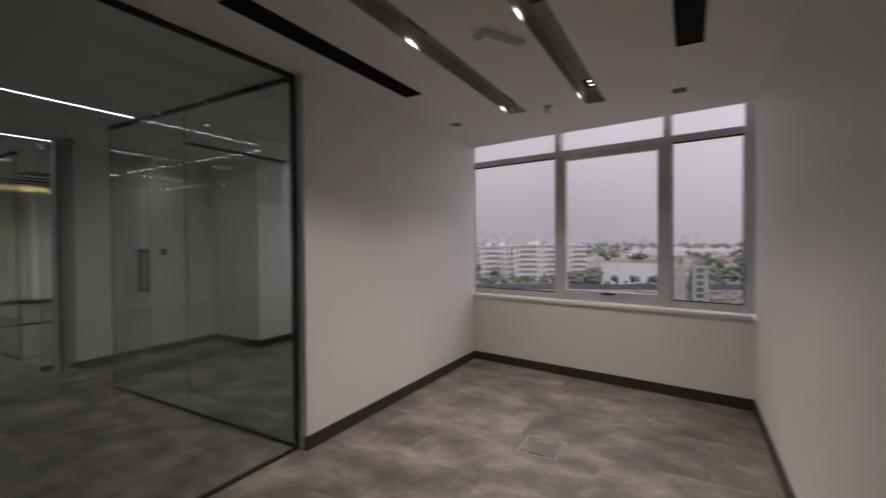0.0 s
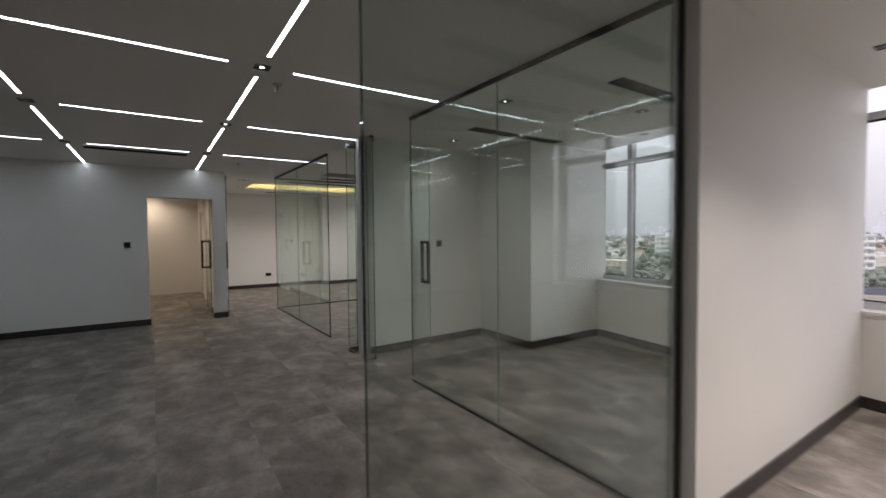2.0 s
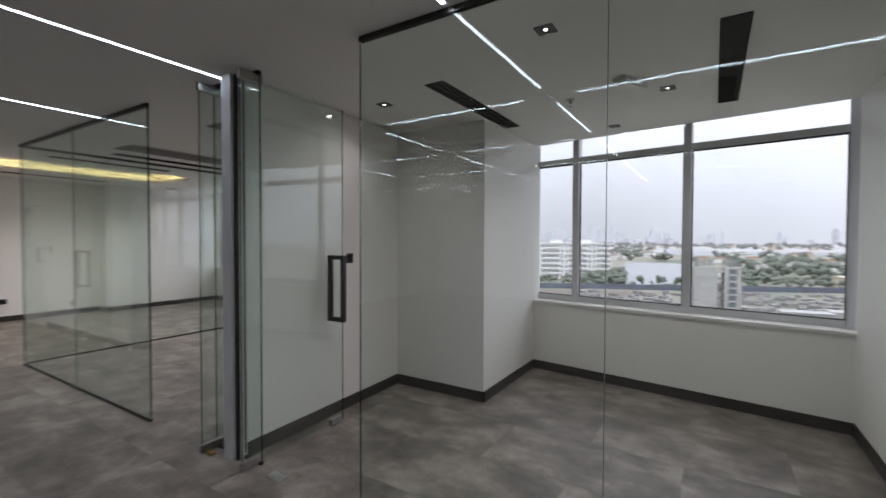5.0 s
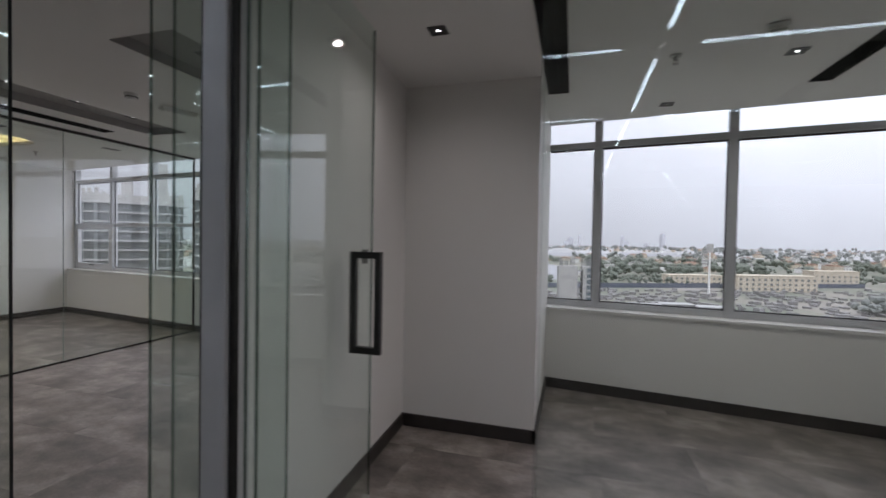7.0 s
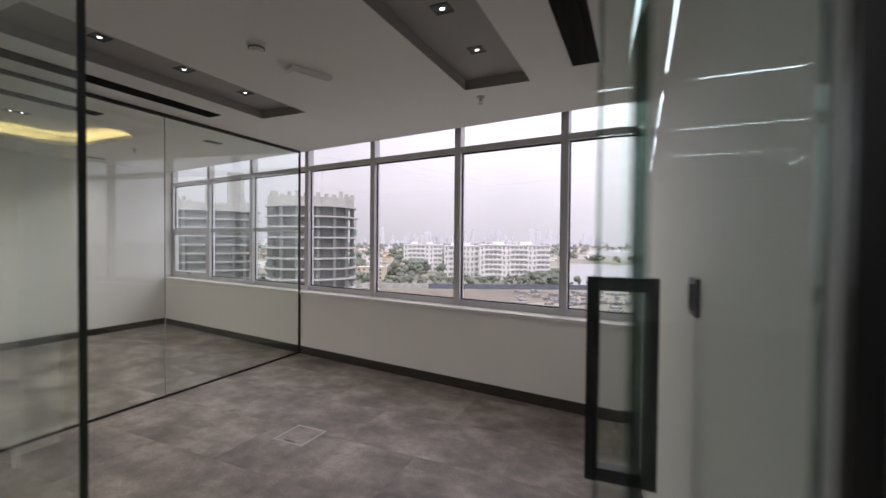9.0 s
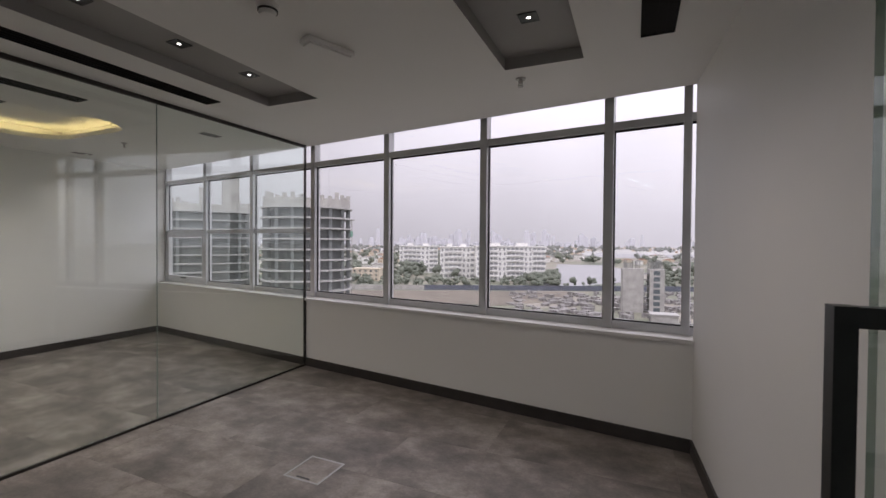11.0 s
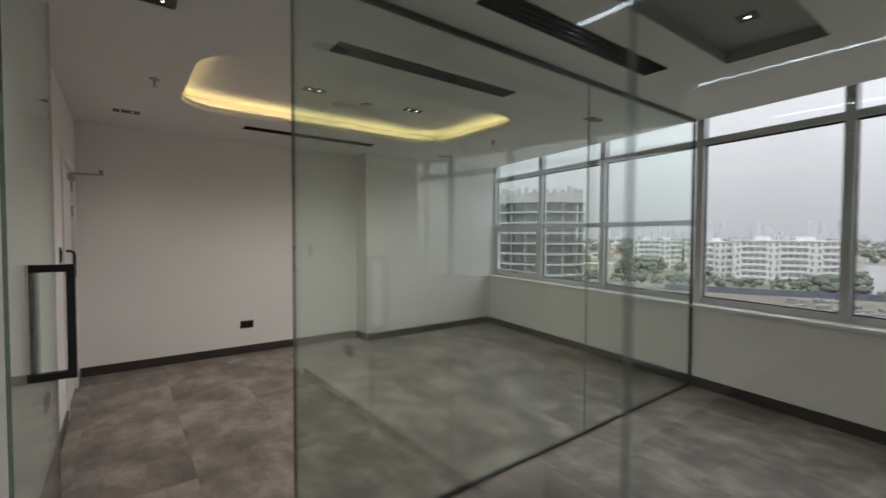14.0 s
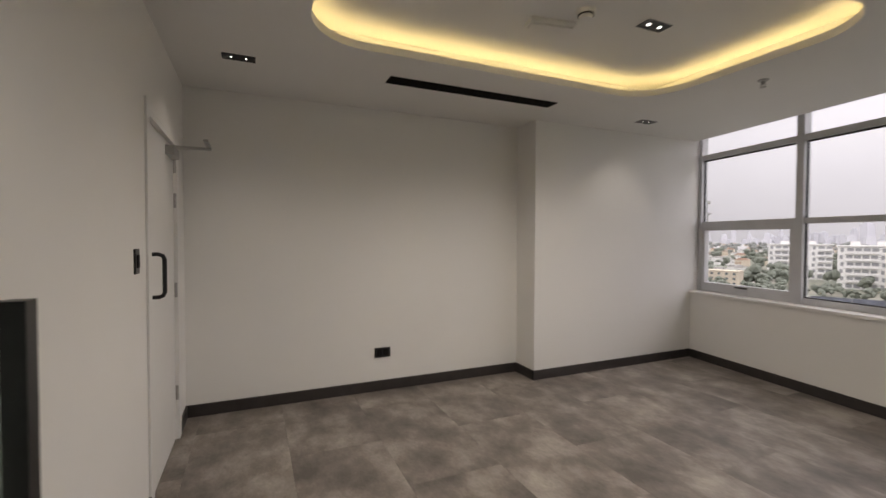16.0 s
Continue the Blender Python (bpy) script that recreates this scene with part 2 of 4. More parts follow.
thing("wall_second_partition", prism([(BC0, FRONT + .025), (BC1, FRONT + .025), (BC1F, COLY), (BC1F - .09, fy(BC1F) + .02), (BCF, fy(BCF) + .02)], 0, CEILING + .02), PAINT, "white painted partition wall between two glazed rooms", "wall", "structure")
thing("column_middle", prism([(BC1F - .01, COLY), (COLX, COLY), (COLX, fy(COLX) + .2), (BC1F - .01, fy(BC1F) + .2)], 0, CEILING + .02), PAINT, "white boxed column beside the windows", "column", "structure")
thing("wall_end", prism([(END - .15, -1.1), (END, -1.1), (END, fy(END) + .02), (END - .15, fy(END - .15) + .02)], 0, CEILING + .02), PAINT, "plain white end wall of the last room", "wall", "structure")
thing("column_end", prism([(END - .01, ECY), (ECX, ECY), (ECX, fy(ECX) + .2), (END - .01, fy(END) + .2)], 0, CEILING + .02), PAINT, "white boxed column in the corner by the windows", "column", "structure")
# corridor-side wall of the last room, with its door opening
DX0, DX1, DH = -11.42, -10.52, 2.07
thing("wall_back", boxes((END, DX0, BACK - .1, BACK, 0, CEILING + .02), (DX1, WW - .122, BACK - .1, BACK, 0, CEILING + .02), (DX0, DX1, BACK - .1, BACK, DH, CEILING + .02)), PAINT, "white painted wall with a service door and black switch", "wall", "structure")
# white wall across the open office with a door opening
OY0, OY1, OH = 0.24, 1.18, 2.09
thing("wall_office", boxes((WW - .12, WW, Y0, OY0, 0, CEILING + .02), (WW - .12, WW, OY1, BACK, 0, CEILING + .02), (WW - .12, WW, OY0, OY1, OH, CEILING + .02)), PAINT, "white painted wall with an open glass door to a passage", "wall", "structure")
# facade: parapet, piers over the head
thing("wall_facade", boxes((fs(END) - .3, fs(X1 + 4), 0, .42, -0.3, SILL - .03), (fs(END) - .3, fs(X1 + 4), .16, .5, CEILING + .22, 3.3), m=FM), PAINT, "white parapet wall under the ribbon windows", "wall", "structure")
thing("window_board", boxes((fs(END) + .02, fs(X1) - .02, -.022, .3, SILL - .028, SILL), m=FM), PAINT, "white painted window board along the facade", "sill", "structure", bevel=0.004)

# ceiling with its recesses: (x0, x1, y0, y1, depth, kind)
HOLES = [(-7.275, -6.76, 3.0, 4.94, .075, "tray"), (-5.255, -4.765, 3.0, 4.97, .075, "tray"),
         (-10.58, -9.05, 2.16, 4.97, .15, "cove"),
         (0.87, 1.03, 1.75, 4.05, .10, "slot"), (1.525, 1.685, 1.75, 4.11, .10, "slot")]


def ceiling_mesh():
    bm = bmesh.new()
    cuts = sorted({X0, X1 + 4, *[h[0] for h in HOLES], *[h[1] for h in HOLES]})
    for a, b in zip(cuts, cuts[1:]):
        ys = [Y0]
        for h in sorted(HOLES, key=lambda h: h[2]):
            if h[0] <= a + 1e-6 and h[1] >= b - 1e-6:
                ys += [h[2], h[3]]
        ends = list(zip(ys[0::2], ys[1::2] + [None]))
        for lo, hi in ends:
            p = [(a, lo), (b, lo), (b, hi if hi else fy(b) + .05), (a, hi if hi else fy(a) + .05)]
            bm.faces.new([bm.verts.new((x, y, CEILING)) for x, y in p])
    for x0, x1, y0, y1, d, kind in HOLES:
        if kind == "cove":
            r, seg = 0.36, 10
            loop = []
            for cx, cy, a0, cor in ((x1 - r, y1 - r, 0, (x1, y1)), (x0 + r, y1 - r, 90, (x0, y1)), (x0 + r, y0 + r, 180, (x0, y0)), (x1 - r, y0 + r, 270, (x1, y0))):
                arc = [(cx + r * math.cos(radians(a0 + 90 * i / seg)), cy + r * math.sin(radians(a0 + 90 * i / seg))) for i in range(seg + 1)]
                bm.faces.new([bm.verts.new((x, y, CEILING)) for x, y in [cor] + arc])
                loop += arc
            for i in range(len(loop)):
                (xa, ya), (xb, yb) = loop[i], loop[(i + 1) % len(loop)]
                bm.faces.new([bm.verts.new(v) for v in ((xa, ya, CEILING), (xb, yb, CEILING), (xb, yb, CEILING + .05), (xa, ya, CEILING + .05))])
            o = .14    # hidden ledge behind the lip
            bm.faces.new([bm.verts.new(v) for v in ((x0 - o, y0 - o, CEILING + d), (x1 + o, y0 - o, CEILING + d), (x1 + o, y1 + o, CEILING + d), (x0 - o, y1 + o, CEILING + d))])
            for xa, ya, xb, yb in ((x0 - o, y0 - o, x1 + o, y0 - o), (x1 + o, y0 - o, x1 + o, y1 + o), (x1 + o, y1 + o, x0 - o, y1 + o), (x0 - o, y1 + o, x0 - o, y0 - o)):
                bm.faces.new([bm.verts.new(v) for v in ((xa, ya, CEILING + .002), (xb, yb, CEILING + .002), (xb, yb, CEILING + d), (xa, ya, CEILING + d))])
    return bm


thing("ceiling", ceiling_mesh(), CEIL, "white plasterboard ceiling with recessed trays and a lit cove", "ceiling", "structure")
for x0, x1, y0, y1, d, kind in HOLES:
    if kind == "cove":
        continue
    z = CEILING
    bm = boxes((x0, x1, y0, y1, z + d, z + d + .02), (x0 - .012, x0 - .001, y0, y1, z + .001, z + d), (x1 + .001, x1 + .012, y0, y1, z + .001, z + d), (x0, x1, y0 - .012, y0 - .001, z + .001, z + d), (x0, x1, y1 + .001, y1 + .012, z + .001, z + d))
    thing("ceiling_tray" if kind == "tray" else "ceiling_slot", bm, RECESS, "grey painted recess in the ceiling" if kind == "tray" else "narrow grey lighting slot in the ceiling", "ceiling recess", "structure")
thing("slab_above", boxes((X0, X1 + 4, Y0, 4.4, 3.0, 3.2), (X0, 0, 4.4, 6.6, 3.0, 3.2)), RECESS, "concrete slab over the suspended ceiling", "slab", "structure")

# cove light: a warm strip lying behind the lip
x0, x1, y0, y1 = HOLES[2][:4]
w = root("cove_light", ((x0 + x1) / 2, (y0 + y1) / 2, CEILING), "warm yellow LED strip hidden in the ceiling cove", "cove light")
cx, cy = (x0 + x1) / 2, (y0 + y1) / 2


def ring(hx, hy, r, z, seg=10):
    """Rounded rectangle round the origin."""
    out = []
    for sx, sy, a0 in ((1, 1, 0), (-1, 1, 90), (-1, -1, 180), (1, -1, 270)):
        out += [((hx - r) * sx + r * math.cos(radians(a0 + 90 * i / seg)), (hy - r) * sy + r * math.sin(radians(a0 + 90 * i / seg)), z) for i in range(seg + 1)]
    return out


bm = bmesh.new()
hx, hy = (x1 - x0) / 2, (y1 - y0) / 2
loops = [[bm.verts.new(v) for v in ring(hx + o, hy + o, .36 + o, z)] for o, z in ((.045, .012), (.045, .026), (.07, .026), (.07, .012))]
for la, lb in zip(loops, loops[1:] + loops[:1]):
    for i in range(len(la)):
        j = (i + 1) % len(la)
        bm.faces.new((la[i], la[j], lb[j], lb[i]))
part("led_strip", bm, LEDW, w)

# skirting boards
SK = 0.095


def skirting(lot, name="baseboard"):
    bm = bmesh.new()
    for (ax, ay), (bx, by) in lot:
        d = Vector((bx - ax, by - ay, 0))
        m = Matrix.Translation((ax, ay, 0)) @ Matrix.Rotation(math.atan2(d.y, d.x), 4, 'Z')
        box(bm, -.013, d.length + .013, -.013, .013, 0, SK, m=m)
    thing(name, bm, SKIRT, "dark brown skirting board along the wall", "skirting board", "structure")


skirting([((X1, fy(X1)), (X1, .2)) , ((0, fy(0)), (X1, fy(X1))), ((0, FRONT), (0, fy(0)))][::1])
skirting([((COLX, fy(COLX)), (-.12, fy(-.12))), ((COLX, COLY), (COLX, fy(COLX))), ((BC1F, COLY), (COLX, COLY)), ((BC1, FRONT + .03), (BC1F, COLY)), ((-.12, fy(-.12)), (-.12, FRONT + .02))])
skirting([((CD, fy(CD)), (BCF, fy(BCF))), ((BCF, fy(BCF)), (BC0, FRONT + .03))])
skirting([((ECX, fy(ECX)), (CD, fy(CD))), ((END, ECY), (ECX, ECY)), ((ECX, ECY), (ECX, fy(ECX))), ((END, BACK), (END, ECY)), ((DX0 - .06, BACK), (END, BACK)), ((WW - .122, BACK), (DX1 + .06, BACK))])
skirting([((WW, OY0), (WW, Y0)), ((WW, BACK), (WW, OY1))])

# ---- windows ----
MULL = [2.715, 2.09, 1.016, -0.14, -1.295, -2.39, -3.53, -4.68, -5.77, -6.907, -8.03, -9.217, -10.335, -11.465]
WZ0, WZ1 = SILL, CEILING + .22
for i, (b, a) in enumerate(zip(MULL, MULL[1:])):
    w = root("window_%d" % (i + 1), (0, 0, 0), "aluminium framed window with a narrow top light", "window", kind="structure")
    w.matrix_basis = FM
    s0, s1 = fs(a), fs(b)
    mid = 1.595 if a < -8.2 else None
    y0 = .14
    bars = [("mullion", (s0 - .035, s0 + .035, y0 - .02, y0 + .07, WZ0, WZ1)), ("window_sill", (s0 + .035, s1 - .035, y0, y0 + .06, WZ0, WZ0 + .06)),
            ("transom", (s0 + .035, s1 - .035, y0 - .015, y0 + .06, TRANSOM - .03, TRANSOM + .03)), ("window_head", (s0 + .035, s1 - .035, y0, y0 + .06, WZ1 - .05, WZ1))]
    if i == 0:
        bars.append(("mullion", (s1 - .03, s1 + .06, y0 - .02, y0 + .07, WZ0, WZ1)))
    if b == -3.53:
        bars.append(("jamb", (fs(BCF) - .085, fs(BCF) - .03, y0 - .018, y0 + .068, WZ0 + .002, WZ1 - .002)))
    if mid:
        bars.append(("middle_rail", (s0 + .035, s1 - .035, y0 - .005, y0 + .06, mid - .028, mid + .028)))
    # inner casement frame
    top = mid - .028 if mid else TRANSOM - .03
    c0, c1, z0 = s0 + .035, s1 - .035, WZ0 + .06
    for nm, bx in bars:
        part(nm, boxes(bx), ALU, w, bevel=0.004)
    part("gasket", boxes((c0, c1, y0 + .02, y0 + .035, z0, z0 + .012), (c0, c1, y0 + .02, y0 + .035, TRANSOM - .045, TRANSOM - .03), (c0, c0 + .01, y0 + .02, y0 + .035, z0, TRANSOM - .03), (c1 - .01, c1, y0 + .02, y0 + .035, z0, TRANSOM - .03)), BLACK, w)
    if i in (1, 12):   # opening light with a heavier casement frame and a handle
        ct = top
        casement = part("casement", boxes((c0, c0 + .05, y0 - .012, y0 + .05, z0, ct), (c1 - .05, c1, y0 - .012, y0 + .05, z0, ct), (c0 + .05, c1 - .05, y0 - .012, y0 + .05, z0, z0 + .05), (c0 + .05, c1 - .05, y0 - .012, y0 + .05, ct - .05, ct)), ALU, w, bevel=.003)
        part("window_handle", boxes(((c0 + c1) / 2 - .07, (c0 + c1) / 2 + .07, y0 - .04, y0 - .022, z0 + .02, z0 + .036), ((c0 + c1) / 2 - .012, (c0 + c1) / 2 + .012, y0 - .022, y0 - .0125, z0 + .015, z0 + .04)), BLACK, casement)
    zs = [z0, mid, TRANSOM - .03] if mid else [z0, TRANSOM - .03]
    for za, zb in list(zip(zs, zs[1:])) + [(TRANSOM + .03, WZ1 - .05)]:
        p = part("pane", boxes((c0, c1, y0 + .03, y0 + .036, za, zb)), PANE, w)
        p.visible_shadow = False

# ---- glass partitions ----


def glass_front(p, q, seams, label, posts=(), dark=(0, 0), glass=GLASS):
    """A frameless glass screen between two plan points, in dark floor and ceiling channels."""
    d = Vector((q[0] - p[0], q[1] - p[1], 0))
    w = root("glass_partition", (p[0], p[1], 0), label, "glass partition", kind="structure", rz=math.degrees(math.atan2(d.y, d.x)))
    L = d.length
    cutsx = [0] + [s * L for s in seams] + [L]
    for a, b in zip(cutsx, cutsx[1:]):
        g = part("pane", boxes((a + .0015, b - .0015, -.006, .006, .02, CEILING - .015)), glass, w)
        g.visible_shadow = False
    part("floor_channel", boxes((0, L, -.011, -.0065, 0, .02), (0, L, .0065, .011, 0, .02), (0, L, -.0065, .0065, 0, .019)), CHANNEL, w)
    part("ceiling_channel", boxes((0, L, -.013, -.0065, CEILING - .03, CEILING), (0, L, .0065, .013, CEILING - .03, CEILING), (0, L, -.0065, .0065, CEILING - .014, CEILING)), CHANNEL, w)
    for s in posts:
        part("edge_strip", boxes((s * L - .009, s * L + .009, -.012, .012, .036, CEILING - .036)), CHANNEL, w)
    for s in cutsx[1:-1]:
        part("joint", boxes((s - .001, s + .001, -.0062, .0062, .02, CEILING - .02)), JOINT, w)
    for s, dk in ((0, dark[0]), (L, dark[1])):
        part("glass_edge", boxes((s - .0015, s + .0015, -.0062, .0062, .036, CEILING - .036)), DARKEDGE if dk else EDGE, w)
    return w


glass_front((-.08, .785), (-.08, FRONT - .005), [], "clear glass screen of the first room in dark channels", posts=(.993,), glass=SCREEN)
glass_front((-2.69, FRONT), (-.13, FRONT), [.5], "greenish frameless glass front of a meeting room")
glass_front((-3.565, FRONT), (-3.744, FRONT), [], "narrow fixed glass sidelight beside a door")
glass_front((-4.09, FRONT), (-3.906, FRONT), [], "narrow fixed glass sidelight beside a door", dark=(0, 0))
glass_front((-7.94, FRONT - .085), (-4.93, FRONT - .06), [.5], "greenish frameless glass front of a middle room", dark=(0, 1))
glass_front((CD, fy(CD) - .002), (-7.955, FRONT - .085), [.45], "frameless glass wall between two rooms", posts=(.003,))
# post at the end of the partition wall, between dark gaskets
thing("partition_post", boxes((-3.876, -3.771, FRONT - .075, FRONT - .034, 0, CEILING), (-3.902, -3.747, FRONT - .034, FRONT + .022, 0, CEILING)), POSTP, "grey metal post closing the wall end", "post", "structure", bevel=0.003)
for x0, x1 in ((-3.903, -3.877), (-3.770, -3.746)):
    thing("post_gasket", boxes((x0, x1, FRONT - .055, FRONT - .036, 0, CEILING - .002)), CHANNEL, "dark gasket strip beside the grey post", "gasket", "structure")


def glass_door(hx, hy, ang, width, label, grip=.09, low=.83):
    """A frameless glass leaf from its hinge, with a black loop pull through the glass and patch fittings top and bottom."""
    w = root("glass_door", (hx, hy, 0), label, "glass door", rz=ang, group="glass doors")
    top = CEILING - .045
    g = part("pane", boxes((0.003, width, -.006, .006, .012, top)), GLASS, w)
    g.visible_shadow = False
    part("glass_edge", boxes((width, width + .0025, -.006, .006, .012, top)), EDGE, w)
    part("glass_edge", boxes((0, .0029, -.006, .006, .062, top - .04)), EDGE, w)
    hc = width - grip
    part("pull_handle", boxes((hc - .017, hc + .017, -.086, -.054, low, low + .535), (hc - .017, hc + .017, .054, .086, low, low + .535), (hc - .0165, hc + .0165, -.0538, .0538, low + .001, low + .035), (hc - .0165, hc + .0165, -.0538, .0538, low + .5, low + .534)), BLACK, g, "matt black rectangular loop pull handle")
    part("bottom_patch", boxes((-.01, .16, -.016, .016, .006, .06)), STEEL, w, bevel=.002)
    part("top_patch", boxes((-.01, .16, -.016, .016, top - .035, top + .025)), STEEL, w, bevel=.002)
    part("floor_lock", boxes((width - .14, width - .02, -.016, .016, .008, .055)), STEEL, w, bevel=.002)
    return w


glass_door(-3.595, FRONT - .123, 92.1, .92, "open glass door with a black loop pull", .065)
glass_door(-4.051, FRONT - .13, 92.5, .92, "open glass door with a black loop pull", .065)
glass_door(-7.954, BACK + .072, 178.2, .89, "open glass door folded back along the white wall", low=.785)
glass_door(WW - .14, OY1 - .03, 180, .82, "open glass door to the passage with a black pull")
# passage behind the white wall
thing("wall_passage", boxes((END, WW - .12, -1.1, -1.0, 0, CEILING)), PAINT, "plain cream lit wall of the passage", "wall", "structure")

# ---- ceiling fittings ----
# linear lights: runs between the nodes of a grid
NX, NY = [-2.125, -3.905, -5.77], [0.955, -0.53, -2.0, -3.48]
GAP = .21


def strip(p, q):
    d = Vector((q[0] - p[0], q[1] - p[1], 0))
    w = root("linear_light", ((p[0] + q[0]) / 2, (p[1] + q[1]) / 2, CEILING), "slim white linear LED light recessed in the ceiling", "ceiling light", "linear office lights", rz=math.degrees(math.atan2(d.y, d.x)))
    h = d.length / 2
    part("diffuser", boxes((-h, h, -.012, .012, -.003, .004)), LED, w)
    part("housing", boxes((-h - .003, h + .003, -.016, -.0125, -.004, .02), (-h - .003, h + .003, .0125, .016, -.004, .02)), PLASTIC, w)


for y in NY:
    ends = [-.25] + NX + [WW + .0]
    for i, (a, b) in enumerate(zip(ends, ends[1:])):
        strip((a - (GAP if i else 0), y), (b + (GAP if b > WW else .02), y))
for x in NX:
    strip((x, NY[0] + GAP), (x, FRONT - .05))
    for a, b in zip(NY, NY[1:]):
        strip((x, a - GAP), (x, b + GAP))
    strip((x, NY[-1] - GAP), (x, NY[-1] - 1.2))


def lamp_at(name, x, y, z, power, color=(1, .93, .84), cone=110):
    ld = bpy.data.lights.new(name, 'SPOT')
    ld.energy, ld.color, ld.spot_size, ld.spot_blend, ld.shadow_soft_size = power, color, radians(cone), 1.0, .015
    lo = new(name, ld)
    lo.matrix_basis = pose(x, y, z - .012)
    lo["label"] = "light of a recessed downlight"


def downlight(x, y, z=CEILING, twin=False, power=0.0, rz=0.0, color=(1, .93, .84), cone=110, lens=.015):
    w = root("downlight", (x, y, z), "square black recessed downlight" if not twin else "black recessed twin downlight", "downlight", "recessed downlights", rz=rz)
    n = 2 if twin else 1
    L = .05 * n
    part("trim", boxes((-.05, .05, -L, -L + .012, -.004, .012), (-.05, .05, L - .012, L, -.004, .012), (-.05, -.038, -L + .012, L - .012, -.004, .012), (.038, .05, -L + .012, L - .012, -.004, .012)), BLACK, w)
    baffle = part("baffle", boxes((-.038, .038, -L + .012, L - .012, -.002, -.0005)), BLACK, w)
    for i in range(n):
        cyy = 0 if n == 1 else (-.045 + .09 * i)
        bm = bmesh.new()
        cyl(bm, 0, cyy, -.0035, -.0021, lens - .002, lens, 16)
        part("lens", bm, SPOT if power else STEEL, baffle)
    if power:
        lamp_at("downlight_lamp", x, y, z, power, color, cone)


for x in NX:
    for y in NY[:3]:
        downlight(x, y, power=8 if (x != NX[2] and y == NY[0]) else 0)
# (-3.33, 3.39) and (-1.35, 4.16) are unlit fittings, given power to brighten the room
for x, y, p in ((-3.33, 3.39, 8), (-1.81, 2.86, 42), (-1.35, 4.16, 36), (-1.875, 5.06, 0), (.29, 4.1, 0), (2.22, 4.13, 0), (.29, 1.2, 0), (2.22, 1.2, 0)):
    downlight(x, y, power=p, cone=160, lens=.011)
for x in (-7.02, -5.0):
    for y in (3.46, 3.99, 4.515):
        downlight(x, y, CEILING + .075, power=17, cone=125, lens=.012)
for x, y, p in ((-8.6, 5.43, 0), (-11.03, 1.8, 10), (-11.06, 5.48, 10), (-8.6, 1.88, 14)):
    downlight(x, y, twin=True, power=p, lens=.006)
for y in (3.13, 4.16):
    downlight(-9.85, y, CEILING + .15, twin=True, power=85, cone=150, lens=.012)
for x, y, p in ((.95, 2.45, 118), (.95, 3.9, 84), (1.605, 2.45, 118), (1.605, 3.9, 84)):
    downlight(x, y, CEILING + .10, twin=True, power=p)
# two unseen warm downlights, added to brighten the passage
downlight(-9.3, .2, twin=True, power=50, color=(1, .82, .6), cone=150)
downlight(-11.3, .2, twin=True, power=50, color=(1, .82, .6), cone=150)


def vent(x0, x1, y0, y1):
    w = root("air_diffuser", ((x0 + x1) / 2, (y0 + y1) / 2, CEILING), "black linear slot air diffuser in the ceiling", "air diffuser", "linear air diffusers")
    hx, hy = (x1 - x0) / 2, (y1 - y0) / 2
    part("frame", boxes((-hx, -hx + .012, -hy, hy, -.006, .004), (hx - .012, hx, -hy, hy, -.006, .004), (-hx + .012, hx - .012, -hy, -hy + .012, -.006, .004), (-hx + .012, hx - .012, hy - .012, hy, -.006, .004)), VENT, w)
    part("backing", boxes((-hx + .012, hx - .012, -hy + .012, hy - .012, -.0005, .0035)), VENT, w)
    k = 4
    for i in range(1, k):
        s = -hx + 2 * hx * i / k
        part("slat", boxes((s - .007, s + .007, -hy + .012, hy - .012, -.007, -.001)), VENT, w)


for v in ((-7.70, -7.54, 3.14, 4.70), (-4.455, -4.29, 3.23, 4.81), (-8.64, -8.49, 2.78, 4.25), (-11.07, -10.93, 2.795, 4.285), (-2.80, -2.645, 3.19, 4.58), (-1.045, -.91, 3.2, 4.74), (.325, .475, 1.6, 3.18), (2.215, 2.36, 1.62, 3.26), (-6.13, -5.99, -.39, .735), (-1.08, -.94, -.85, .72)):
    vent(*v)


def sprinkler(x, y, z=CEILING):
    w = root("sprinkler", (x, y, z), "small chrome fire sprinkler head", "sprinkler", "ceiling sprinklers")
    bm = bmesh.new()
    cyl(bm, 0, 0, -.008, 0, .032, .036)
    part("rosette", bm, STEEL, w)
    bm = bmesh.new()
    cyl(bm, 0, 0, -.035, -.008, .009, .011, 12)
    box(bm, -.014, -.010, -.003, .003, -.052, -.008), box(bm, .010, .014, -.003, .003, -.052, -.008)
    part("frame", bm, STEEL, w)
    bm = bmesh.new()
    cyl(bm, 0, 0, -.056, -.052, .019, .019, 14)
    part("deflector", bm, STEEL, w)


for x, y in ((-9.88, 1.957), (-9.882, 5.314), (-5.196, 5.15), (-2.017, 4.055), (-2.42, 1.12), (1.233, 3.99), (-6.45, 1.45)):
    sprinkler(x, y)


def smoke(x, y, z=CEILING):
    w = root("smoke_detector", (x, y, z), "round white smoke detector on the ceiling", "smoke detector")
    bm = bmesh.new()
    cyl(bm, 0, 0, -.014, 0, .052, .054, 28)
    part("base", bm, PLASTIC, w)
    bm = bmesh.new()
    cyl(bm, 0, 0, -.05, -.026, .034, .044, 28), cyl(bm, 0, 0, -.026, -.0141, .046, .05, 28)
    part("head", bm, PLASTIC, w)
    bm = bmesh.new()
    cyl(bm, 0, 0, -.033, -.0255, .0465, .0475, 28)
    part("chamber_gap", bm, BLACK, w)


